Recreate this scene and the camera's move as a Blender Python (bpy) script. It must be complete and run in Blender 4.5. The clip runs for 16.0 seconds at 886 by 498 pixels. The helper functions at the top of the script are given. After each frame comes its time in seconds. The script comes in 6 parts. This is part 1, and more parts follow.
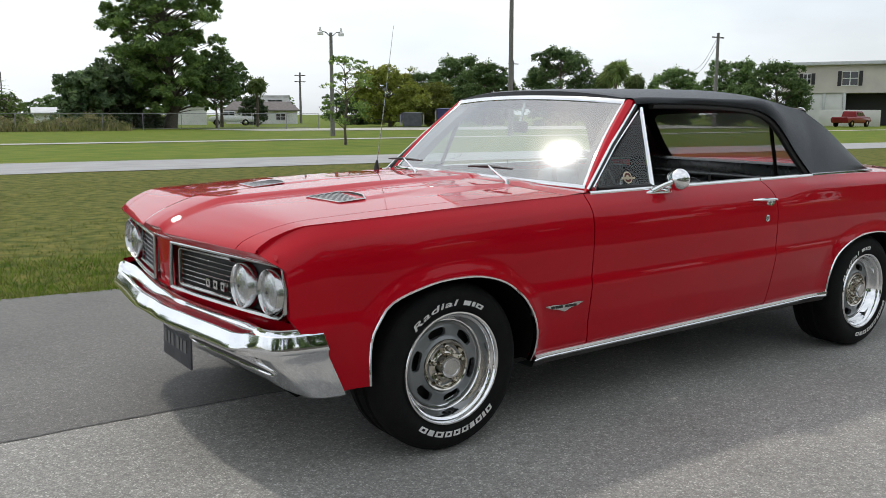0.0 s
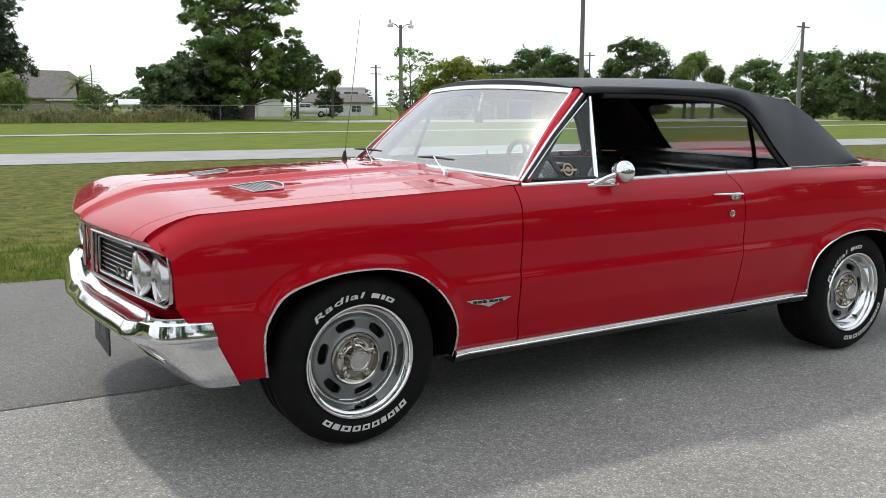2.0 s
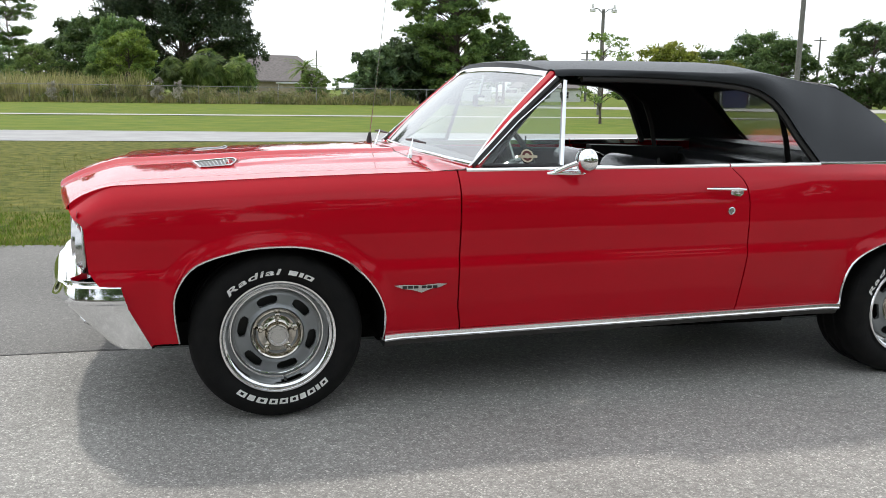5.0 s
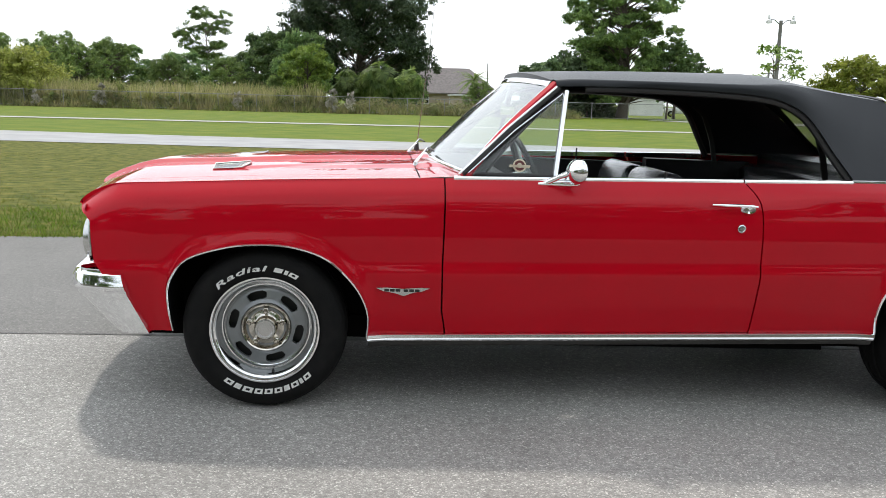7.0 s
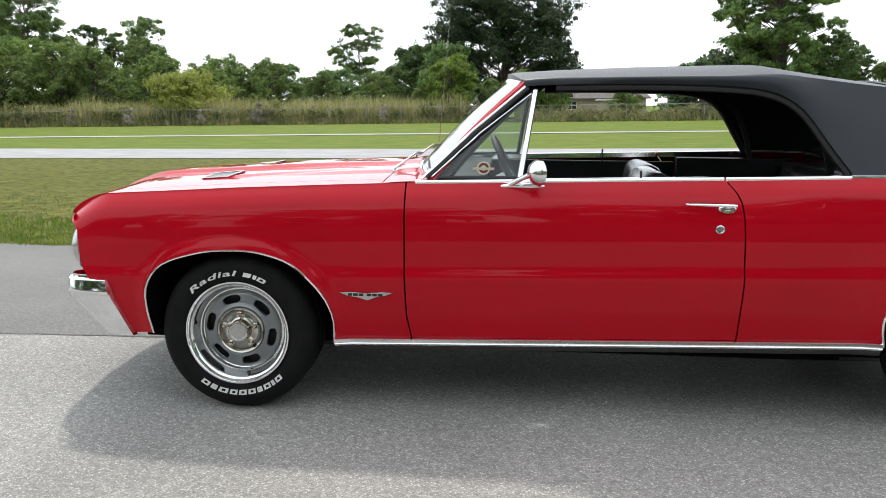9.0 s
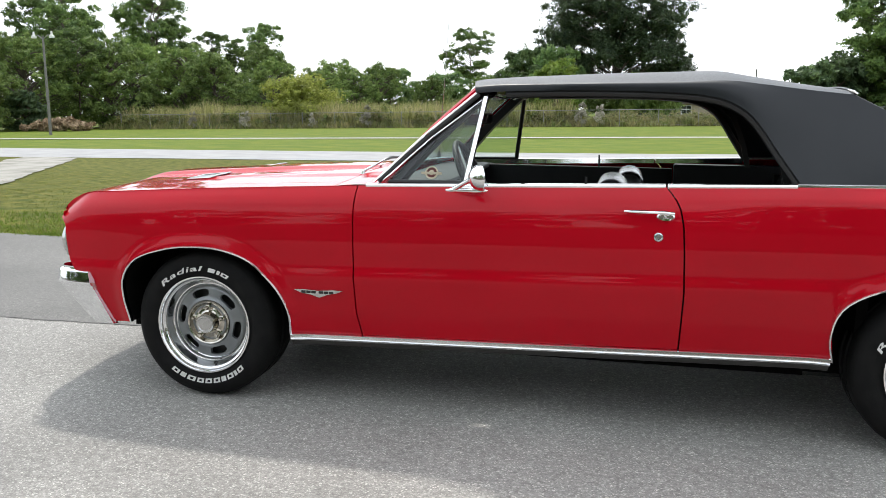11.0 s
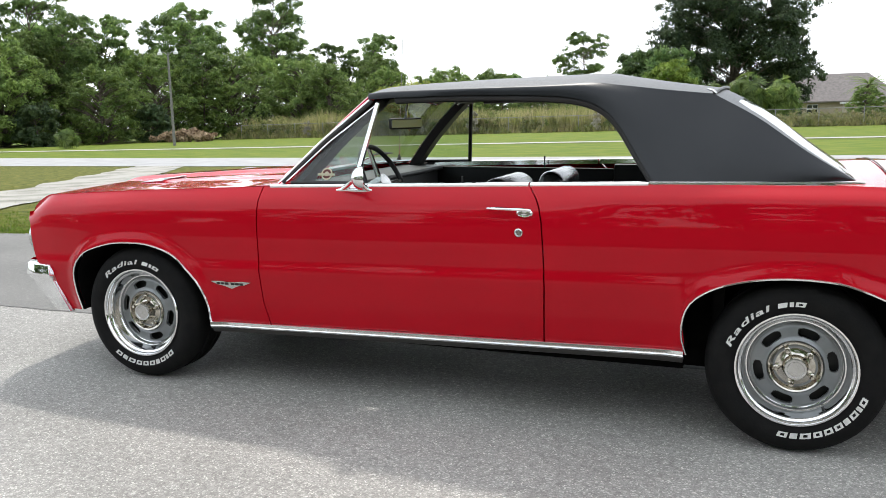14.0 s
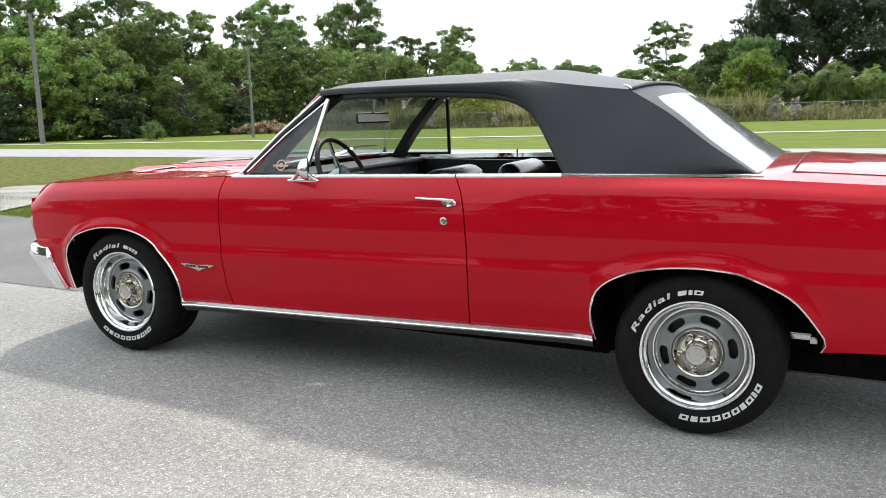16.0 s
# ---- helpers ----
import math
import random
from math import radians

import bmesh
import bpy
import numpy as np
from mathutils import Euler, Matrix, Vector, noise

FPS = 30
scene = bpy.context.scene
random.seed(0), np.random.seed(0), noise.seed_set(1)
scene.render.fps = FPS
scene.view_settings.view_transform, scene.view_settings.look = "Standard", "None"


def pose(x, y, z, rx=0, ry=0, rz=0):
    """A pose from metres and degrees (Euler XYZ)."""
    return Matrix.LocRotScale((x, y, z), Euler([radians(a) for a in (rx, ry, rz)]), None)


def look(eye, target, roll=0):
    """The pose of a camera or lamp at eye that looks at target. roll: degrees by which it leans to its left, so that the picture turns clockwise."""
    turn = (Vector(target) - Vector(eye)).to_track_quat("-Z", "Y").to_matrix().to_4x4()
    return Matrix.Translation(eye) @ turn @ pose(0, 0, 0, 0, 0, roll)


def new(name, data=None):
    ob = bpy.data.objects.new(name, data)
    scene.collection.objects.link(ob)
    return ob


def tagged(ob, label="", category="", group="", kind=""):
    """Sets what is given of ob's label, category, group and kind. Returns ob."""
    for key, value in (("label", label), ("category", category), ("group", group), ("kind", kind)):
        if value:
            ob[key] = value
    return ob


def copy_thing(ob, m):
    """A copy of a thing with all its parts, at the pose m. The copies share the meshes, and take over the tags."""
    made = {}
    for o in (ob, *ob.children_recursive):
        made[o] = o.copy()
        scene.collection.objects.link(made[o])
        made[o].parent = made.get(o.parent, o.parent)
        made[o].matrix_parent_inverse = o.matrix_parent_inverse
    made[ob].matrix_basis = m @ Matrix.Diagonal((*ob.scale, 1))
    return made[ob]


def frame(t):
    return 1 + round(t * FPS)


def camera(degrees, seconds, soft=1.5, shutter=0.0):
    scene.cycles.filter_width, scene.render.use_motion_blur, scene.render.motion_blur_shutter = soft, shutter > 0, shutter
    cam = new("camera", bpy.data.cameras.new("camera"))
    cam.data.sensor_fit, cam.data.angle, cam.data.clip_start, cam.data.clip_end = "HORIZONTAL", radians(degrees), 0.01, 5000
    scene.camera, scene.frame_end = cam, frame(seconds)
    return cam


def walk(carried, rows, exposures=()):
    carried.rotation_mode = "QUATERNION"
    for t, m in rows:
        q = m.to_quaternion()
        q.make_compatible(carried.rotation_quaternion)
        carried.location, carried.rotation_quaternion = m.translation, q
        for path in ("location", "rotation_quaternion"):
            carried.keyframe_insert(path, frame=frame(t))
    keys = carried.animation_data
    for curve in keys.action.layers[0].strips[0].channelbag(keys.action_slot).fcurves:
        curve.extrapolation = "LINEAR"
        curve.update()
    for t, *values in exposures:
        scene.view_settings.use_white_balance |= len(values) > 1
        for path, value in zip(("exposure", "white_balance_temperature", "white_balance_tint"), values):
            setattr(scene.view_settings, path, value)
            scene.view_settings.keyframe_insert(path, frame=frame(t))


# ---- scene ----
cam = camera(54.9, 16.0, soft=0.8)
PATH = [
    (0, (-1.848, -3.282, 1.23), (-0.674, -1.691, 0.931), 1.4),
    (0.5, (-1.703, -3.411, 1.228), (-0.566, -1.797, 0.905), 2.7),
    (1, (-1.571, -3.467, 1.225), (-0.433, -1.856, 0.896), 2.0),
    (1.5, (-1.42, -3.505, 1.233), (-0.328, -1.862, 0.907), 2.1),
    (2, (-1.305, -3.561, 1.233), (-0.281, -1.873, 0.912), 1.5),
    (2.5, (-1.151, -3.687, 1.233), (-0.214, -1.951, 0.907), 2.5),
    (3, (-1.015, -3.739, 1.228), (-0.157, -1.971, 0.854), 2.3),
    (3.5, (-0.851, -3.772, 1.227), (-0.063, -1.976, 0.835), 1.6),
    (3.7, (-0.782, -3.79, 1.238), (-0.021, -1.978, 0.866), 2.2),
    (5.8, (-0.085, -4.009, 1.259), (0.372, -2.098, 0.886), 2.3),
    (6, (-0.028, -4.017, 1.269), (0.392, -2.097, 0.901), 2.7),
    (6.5, (0.151, -4.069, 1.266), (0.45, -2.122, 0.918), 2.1),
    (7, (0.351, -4.139, 1.267), (0.551, -2.181, 0.911), 2.8),
    (7.5, (0.513, -4.133, 1.258), (0.65, -2.17, 0.899), 1.8),
    (8, (0.69, -4.118, 1.273), (0.759, -2.152, 0.915), 2.0),
    (8.5, (0.864, -4.123, 1.274), (0.829, -2.155, 0.919), 0.7),
    (8.7, (0.964, -4.132, 1.268), (0.876, -2.165, 0.918), 0.6),
    (10.8, (1.668, -4.111, 1.284), (1.279, -2.179, 0.941), 0.4),
    (11, (1.755, -4.134, 1.288), (1.342, -2.207, 0.946), 0.6),
    (11.5, (1.913, -4.163, 1.288), (1.463, -2.245, 0.943), 0.7),
    (12, (2.075, -4.138, 1.286), (1.586, -2.227, 0.959), -0.4),
    (12.5, (2.237, -4.11, 1.293), (1.666, -2.218, 0.983), -0.6),
    (13, (2.442, -4.129, 1.291), (1.792, -2.261, 0.992), -0.9),
    (13.5, (2.607, -4.145, 1.296), (1.927, -2.29, 0.982), -0.0),
    (14, (2.747, -4.115, 1.288), (2.068, -2.262, 0.959), -0.6),
    (14.5, (2.895, -4.084, 1.292), (2.182, -2.246, 0.957), -0.6),
    (15, (3.072, -4.1, 1.294), (2.307, -2.282, 0.961), -1.0),
    (15.5, (3.268, -4.128, 1.301), (2.457, -2.331, 0.965), -0.0),
    (16, (3.406, -4.083, 1.297), (2.556, -2.306, 0.952), -0.8),
]
# the car stands on a drive that falls a little towards its tail; the street beyond is level
TILT = pose(0, 0, 0, 0.5, 0, 0) @ pose(0, 0, 0, 0, 1.3, 0)
EXPOSURES = [(0, 0.28), (2, 0.50), (3.5, 0.66), (7, 0.81), (11, 0.98), (16, 1.12)]
walk(cam, [(t, TILT @ look(eye, target, roll)) for t, eye, target, roll in PATH], EXPOSURES)

# ---------------------------------------------------------------- light
SUN_TO = Vector((-0.20, 0.62, 1.0)).normalized()
world = bpy.data.worlds.new("world")
scene.world = world
world.use_nodes = True
wn, wl = world.node_tree.nodes, world.node_tree.links
wn.clear()
sky = wn.new("ShaderNodeTexSky")
sky.sky_type = "NISHITA"
sky.sun_disc = False
sky.sun_elevation = math.asin(SUN_TO.z)
sky.sun_rotation = math.atan2(SUN_TO.x, SUN_TO.y)
sky.air_density, sky.dust_density, sky.ozone_density = 1.0, 3.0, 1.0
w_co = wn.new("ShaderNodeTexCoord")
w_map = wn.new("ShaderNodeMapping")
w_map.inputs["Scale"].default_value = (1.0, 1.0, 3.0)
w_noise = wn.new("ShaderNodeTexNoise")
w_noise.inputs["Scale"].default_value = 1.6
w_noise.inputs["Detail"].default_value = 6.0
w_ramp = wn.new("ShaderNodeValToRGB")
w_ramp.color_ramp.elements[0].position, w_ramp.color_ramp.elements[0].color = 0.32, (0.48, 0.48, 0.48, 1)
w_ramp.color_ramp.elements[1].position, w_ramp.color_ramp.elements[1].color = 0.62, (0.97, 0.97, 0.97, 1)
w_mix = wn.new("ShaderNodeMixRGB")
w_mix.inputs["Color2"].default_value = (8.7, 9.25, 9.8, 1)
w_bg = wn.new("ShaderNodeBackground")
w_bg.inputs["Strength"].default_value = 0.102
w_out = wn.new("ShaderNodeOutputWorld")
wl.new(w_co.outputs["Generated"], w_map.inputs["Vector"])
wl.new(w_map.outputs["Vector"], w_noise.inputs["Vector"])
wl.new(w_noise.outputs["Fac"], w_ramp.inputs["Fac"])
wl.new(w_ramp.outputs["Color"], w_mix.inputs["Fac"])
wl.new(sky.outputs["Color"], w_mix.inputs["Color1"])
wl.new(w_mix.outputs["Color"], w_bg.inputs["Color"])
wl.new(w_bg.outputs["Background"], w_out.inputs["Surface"])
sun = new("sun", bpy.data.lights.new("sun", "SUN"))
sun.data.energy, sun.data.angle, sun.data.color = 1.28, radians(3.4), (1.0, 0.955, 0.89)
sun.rotation_euler = SUN_TO.to_track_quat("Z", "Y").to_euler()


# ---------------------------------------------------------------- materials
def material(name, color, rough=0.5, metal=0.0, color2=None, scale=8.0, detail=5.0, bump=0.0, bump_scale=None,
             coat=0.0, coat_rough=0.03, spec=0.5, low=0.35, high=0.65, vary=0.0, island=0.0, coords="Object", trans=0.0):
    m = bpy.data.materials.new(name)
    m.use_nodes = True
    n, l = m.node_tree.nodes, m.node_tree.links
    b = n["Principled BSDF"]
    b.inputs["Base Color"].default_value = (*color, 1)
    b.inputs["Roughness"].default_value = rough
    b.inputs["Metallic"].default_value = metal
    b.inputs["Coat Weight"].default_value = coat
    b.inputs["Coat Roughness"].default_value = coat_rough
    b.inputs["Specular IOR Level"].default_value = spec
    b.inputs["Transmission Weight"].default_value = trans
    co = n.new("ShaderNodeTexCoord")
    out = None
    if color2:
        t = n.new("ShaderNodeTexNoise")
        t.inputs["Scale"].default_value, t.inputs["Detail"].default_value = scale, detail
        l.new(co.outputs[coords], t.inputs["Vector"])
        r = n.new("ShaderNodeValToRGB")
        r.color_ramp.elements[0].position, r.color_ramp.elements[0].color = low, (*color, 1)
        r.color_ramp.elements[1].position, r.color_ramp.elements[1].color = high, (*color2, 1)
        l.new(t.outputs["Fac"], r.inputs["Fac"])
        out = r.outputs["Color"]
    for amount, kind in ((vary, "ob"), (island, "isl")):
        if amount:
            src = n.new("ShaderNodeObjectInfo").outputs["Random"] if kind == "ob" else n.new("ShaderNodeNewGeometry").outputs["Random Per Island"]
            mr = n.new("ShaderNodeMapRange")
            mr.inputs["To Min"].default_value, mr.inputs["To Max"].default_value = 1 - amount, 1 + amount
            l.new(src, mr.inputs["Value"])
            mx = n.new("ShaderNodeMixRGB")
            mx.blend_type = "MULTIPLY"
            mx.inputs["Fac"].default_value = 1
            mx.inputs["Color1"].default_value = (*color, 1)
            if out:
                l.new(out, mx.inputs["Color1"])
            l.new(mr.outputs["Result"], mx.inputs["Color2"])
            out = mx.outputs["Color"]
    if out:
        l.new(out, b.inputs["Base Color"])
    if bump:
        t = n.new("ShaderNodeTexNoise")
        t.inputs["Scale"].default_value, t.inputs["Detail"].default_value = bump_scale or scale * 4, 4
        l.new(co.outputs[coords], t.inputs["Vector"])
        u = n.new("ShaderNodeBump")
        u.inputs["Strength"].default_value, u.inputs["Distance"].default_value = bump, 0.01
        l.new(t.outputs["Fac"], u.inputs["Height"])
        l.new(u.outputs["Normal"], b.inputs["Normal"])
    return m


RED = material("red_paint", (0.44, 0.0006, 0.0100), 0.45, color2=(0.41, 0.0006, 0.0090), scale=3, coat=1.0, coat_rough=0.015, spec=0.04)
RED.node_tree.nodes["Principled BSDF"].inputs["Coat IOR"].default_value = 1.30
CHROME = material("chrome", (0.86, 0.86, 0.86), 0.06, 1.0, color2=(0.80, 0.80, 0.80), scale=5)
BUMPER_CHROME = material("bumper_chrome", (0.90, 0.91, 0.93), 0.08, 1.0, color2=(0.82, 0.83, 0.85), scale=7)
DULL_CHROME = material("dull_chrome", (0.62, 0.62, 0.61), 0.22, 1.0, color2=(0.52, 0.52, 0.51), scale=14)
ARGENT = material("argent_wheel_paint", (0.27, 0.28, 0.285), 0.36, 0.6, color2=(0.22, 0.23, 0.235), scale=9)
RUBBER = material("tyre_rubber", (0.0055, 0.0055, 0.0055), 0.72, color2=(0.009, 0.0085, 0.008), spec=0.15, scale=20, bump=0.15, bump_scale=120)
LETTER = material("white_tyre_letters", (0.72, 0.71, 0.68), 0.6, color2=(0.58, 0.57, 0.54), scale=40)
CANVAS = material("black_vinyl_top", (0.0050, 0.0066, 0.0092), 0.40, color2=(0.0075, 0.0092, 0.0115), scale=6, spec=0.42, bump=0.10, bump_scale=420)
VINYL = material("black_seat_vinyl", (0.020, 0.020, 0.022), 0.26, color2=(0.030, 0.030, 0.031), scale=10, bump=0.12, bump_scale=200, coat=0.5, coat_rough=0.2)
DOOR_VINYL = material("black_panel_vinyl", (0.008, 0.008, 0.009), 0.5, color2=(0.012, 0.012, 0.013), scale=10, bump=0.1, bump_scale=200, spec=0.3)
BLACK = material("black_trim", (0.014, 0.014, 0.014), 0.5, color2=(0.016, 0.015, 0.014), scale=15)
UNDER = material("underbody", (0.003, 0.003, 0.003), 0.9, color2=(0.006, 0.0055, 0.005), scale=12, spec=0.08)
SILL_GREY = material("sill_panel", (0.030, 0.027, 0.025), 0.55, color2=(0.042, 0.038, 0.034), scale=10)
LENS = material("lamp_lens", (0.72, 0.74, 0.74), 0.20, 0.85, coat=1.0, color2=(0.34, 0.35, 0.35), scale=22, bump=0.35, bump_scale=110)


def glass_material(name, tint, rough=0.0, haze=0.05, mirror=0.08):
    m = bpy.data.materials.new(name)
    m.use_nodes = True
    n, l = m.node_tree.nodes, m.node_tree.links
    n.clear()
    t, g, d = n.new("ShaderNodeBsdfTransparent"), n.new("ShaderNodeBsdfGlossy"), n.new("ShaderNodeBsdfDiffuse")
    haze_mix, x = n.new("ShaderNodeMixShader"), n.new("ShaderNodeMixShader")
    lw, pw, mr, o = n.new("ShaderNodeLayerWeight"), n.new("ShaderNodeMath"), n.new("ShaderNodeMapRange"), n.new("ShaderNodeOutputMaterial")
    t.inputs["Color"].default_value = (*tint, 1)
    d.inputs["Color"].default_value = (0.7, 0.72, 0.72, 1)
    g.inputs["Roughness"].default_value = rough
    lw.inputs["Blend"].default_value = 0.5
    pw.operation = "POWER"
    pw.inputs[1].default_value = 4.0
    mr.inputs["To Min"].default_value = mirror
    haze_mix.inputs["Fac"].default_value = haze
    l.new(lw.outputs["Facing"], pw.inputs[0])
    l.new(pw.outputs[0], mr.inputs["Value"])
    l.new(mr.outputs["Result"], x.inputs["Fac"])
    l.new(t.outputs["BSDF"], haze_mix.inputs[1])
    l.new(d.outputs["BSDF"], haze_mix.inputs[2])
    l.new(haze_mix.outputs["Shader"], x.inputs[1])
    l.new(g.outputs["BSDF"], x.inputs[2])
    l.new(x.outputs["Shader"], o.inputs["Surface"])
    return m


GLASS = glass_material("window_glass", (0.78, 0.85, 0.83), 0.0, 0.015, 0.05)
# haze and mirror floor raised: a dust film plus imitated white sky glare
SCREEN_GLASS = glass_material("dust_and_glare_windshield_glass", (0.78, 0.89, 0.85), 0.07, 0.10, 0.34)
PLASTIC_GLASS = glass_material("clear_vinyl_window", (0.62, 0.64, 0.63), 0.06, 0.44)


# ---------------------------------------------------------------- mesh helpers
def finish(bm, name, mat, parent=None, label="", sharp=38, smooth=True):
    bmesh.ops.recalc_face_normals(bm, faces=bm.faces)
    lim = radians(sharp)
    for f in bm.faces:
        f.smooth = smooth
    for e in bm.edges:
        if len(e.link_faces) == 2 and e.calc_face_angle(0) > lim:
            e.smooth = False
    me = bpy.data.meshes.new(name)
    bm.to_mesh(me)
    bm.free()
    for one in (mat if isinstance(mat, (list, tuple)) else [mat]):
        me.materials.append(one)
    ob = new(name, me)
    if parent is not None:
        ob.parent = parent
    if label:
        tagged(ob, label)
    return ob


def part(name, bm, mat, parent, label="", sharp=38):
    return finish(bm, name, mat, parent, label, sharp)


def thing(name, label, category, m=None, group="", kind=""):
    ob = new(name)
    if m is not None:
        ob.matrix_basis = m
    return tagged(ob, label, category, group, kind)


def box(bm, lo, hi, bevel=0.0, m=None):
    r = bmesh.ops.create_cube(bm, size=1.0)
    vs = r["verts"]
    for v in vs:
        v.co = Vector([lo[k] + (v.co[k] + 0.5) * (hi[k] - lo[k]) for k in range(3)])
    if bevel:
        es = list({e for v in vs for e in v.link_edges})
        r2 = bmesh.ops.bevel(bm, geom=es, offset=bevel, segments=2, affect="EDGES", profile=0.6)
        vs = list({v for f in r2["faces"] for v in f.verts} | {v for v in vs if v.is_valid})
    if m is not None:
        bmesh.ops.transform(bm, matrix=m, verts=vs)
    return vs


def boxes(*items, bevel=0.0):
    bm = bmesh.new()
    for lo, hi in items:
        box(bm, lo, hi, bevel)
    return bm


def grid(bm, rows, close=False):
    vs = [[bm.verts.new(p) for p in row] for row in rows]
    for a, b in zip(vs, vs[1:]):
        n = len(a)
        for k in range(n if close else n - 1):
            q = (a[k], a[(k + 1) % n], b[(k + 1) % n], b[k])
            if len({tuple(v.co) for v in q}) >= 3:
                try:
                    bm.faces.new(q)
                except ValueError:
                    pass
    return vs


def tube(bm, pts, radii, seg=8, cap=True):
    pts = [Vector(p) for p in pts]
    if not isinstance(radii, (list, tuple)):
        radii = [radii] * len(pts)
    rows = []
    side = None
    for k, p in enumerate(pts):
        d = (pts[min(k + 1, len(pts) - 1)] - pts[max(k - 1, 0)]).normalized()
        if side is None:
            side = d.orthogonal().normalized()
        side = (side - d * side.dot(d)).normalized()
        up = d.cross(side)
        rows.append([p + radii[k] * (math.cos(a) * side + math.sin(a) * up) for a in [2 * math.pi * i / seg for i in range(seg)]])
    vs = grid(bm, rows, True)
    if cap:
        for row in (vs[0], vs[-1]):
            try:
                bm.faces.new(row)
            except ValueError:
                pass
    return vs


def lathe_y(bm, profile, seg=64, centre=(0, 0, 0)):
    """Turns a profile of (radius, y) about the y axis."""
    rows = []
    for k in range(seg):
        a = 2 * math.pi * k / seg
        rows.append([(centre[0] + r * math.cos(a), centre[1] + y, centre[2] + r * math.sin(a)) for r, y in profile])
    rows.append(rows[0])
    vs = grid(bm, rows)
    bmesh.ops.remove_doubles(bm, verts=bm.verts, dist=1e-5)
    return vs


def smoothstep(a, b, x):
    u = min(max((x - a) / (b - a), 0.0), 1.0)
    return u * u * (3 - 2 * u)


def curve(pts, n):
    """n points spread evenly along a smooth line through pts."""
    p = [np.array(q, float) for q in pts]
    p = [2 * p[0] - p[1]] + p + [2 * p[-1] - p[-2]]
    fine = []
    for a, b, c, d in zip(p, p[1:], p[2:], p[3:]):
        for t in np.linspace(0, 1, 24, endpoint=False):
            fine.append(0.5 * (2 * b + (c - a) * t + (2 * a - 5 * b + 4 * c - d) * t * t + (3 * b - a - 3 * c + d) * t ** 3))
    fine.append(p[-2])
    fine = np.array(fine)
    s = np.r_[0, np.cumsum(np.linalg.norm(np.diff(fine, axis=0), axis=1))]
    u = np.linspace(0, s[-1], n)
    return np.stack([np.interp(u, s, fine[:, k]) for k in range(fine.shape[1])], 1)


def lerp(a, b, t):
    return a + (b - a) * t


# ---------------------------------------------------------------- ground
def ground_z(x, y):
    near = -0.0227 * min(max(x, -8), 8) + 0.0087 * min(max(y, -8), 8)
    return near * (1 - smoothstep(3, 10, y))


GRASS = material("lawn", (0.080, 0.128, 0.008), 0.9, color2=(0.138, 0.165, 0.018), scale=0.9, detail=9, bump=0.6, bump_scale=30, spec=0.15)
DRY_LAWN = material("dry_lawn", (0.036, 0.060, 0.006), 0.9, color2=(0.165, 0.150, 0.036), scale=5.5, detail=15, bump=1.0, bump_scale=30, spec=0.1, low=0.31, high=0.70)
ROAD = material("pale_road", (0.27, 0.268, 0.266), 0.85, color2=(0.34, 0.337, 0.333), scale=1.2, detail=8, bump=0.3, bump_scale=60)
CONCRETE = material("concrete", (0.35, 0.335, 0.30), 0.85, color2=(0.44, 0.42, 0.375), scale=1.5, detail=8, bump=0.3, bump_scale=60)

DRIVE = material("weathered_concrete", (0.15, 0.145, 0.115), 0.85, color2=(0.31, 0.295, 0.26), scale=1.3, detail=10, low=0.30, high=0.56, bump=0.3, bump_scale=60)


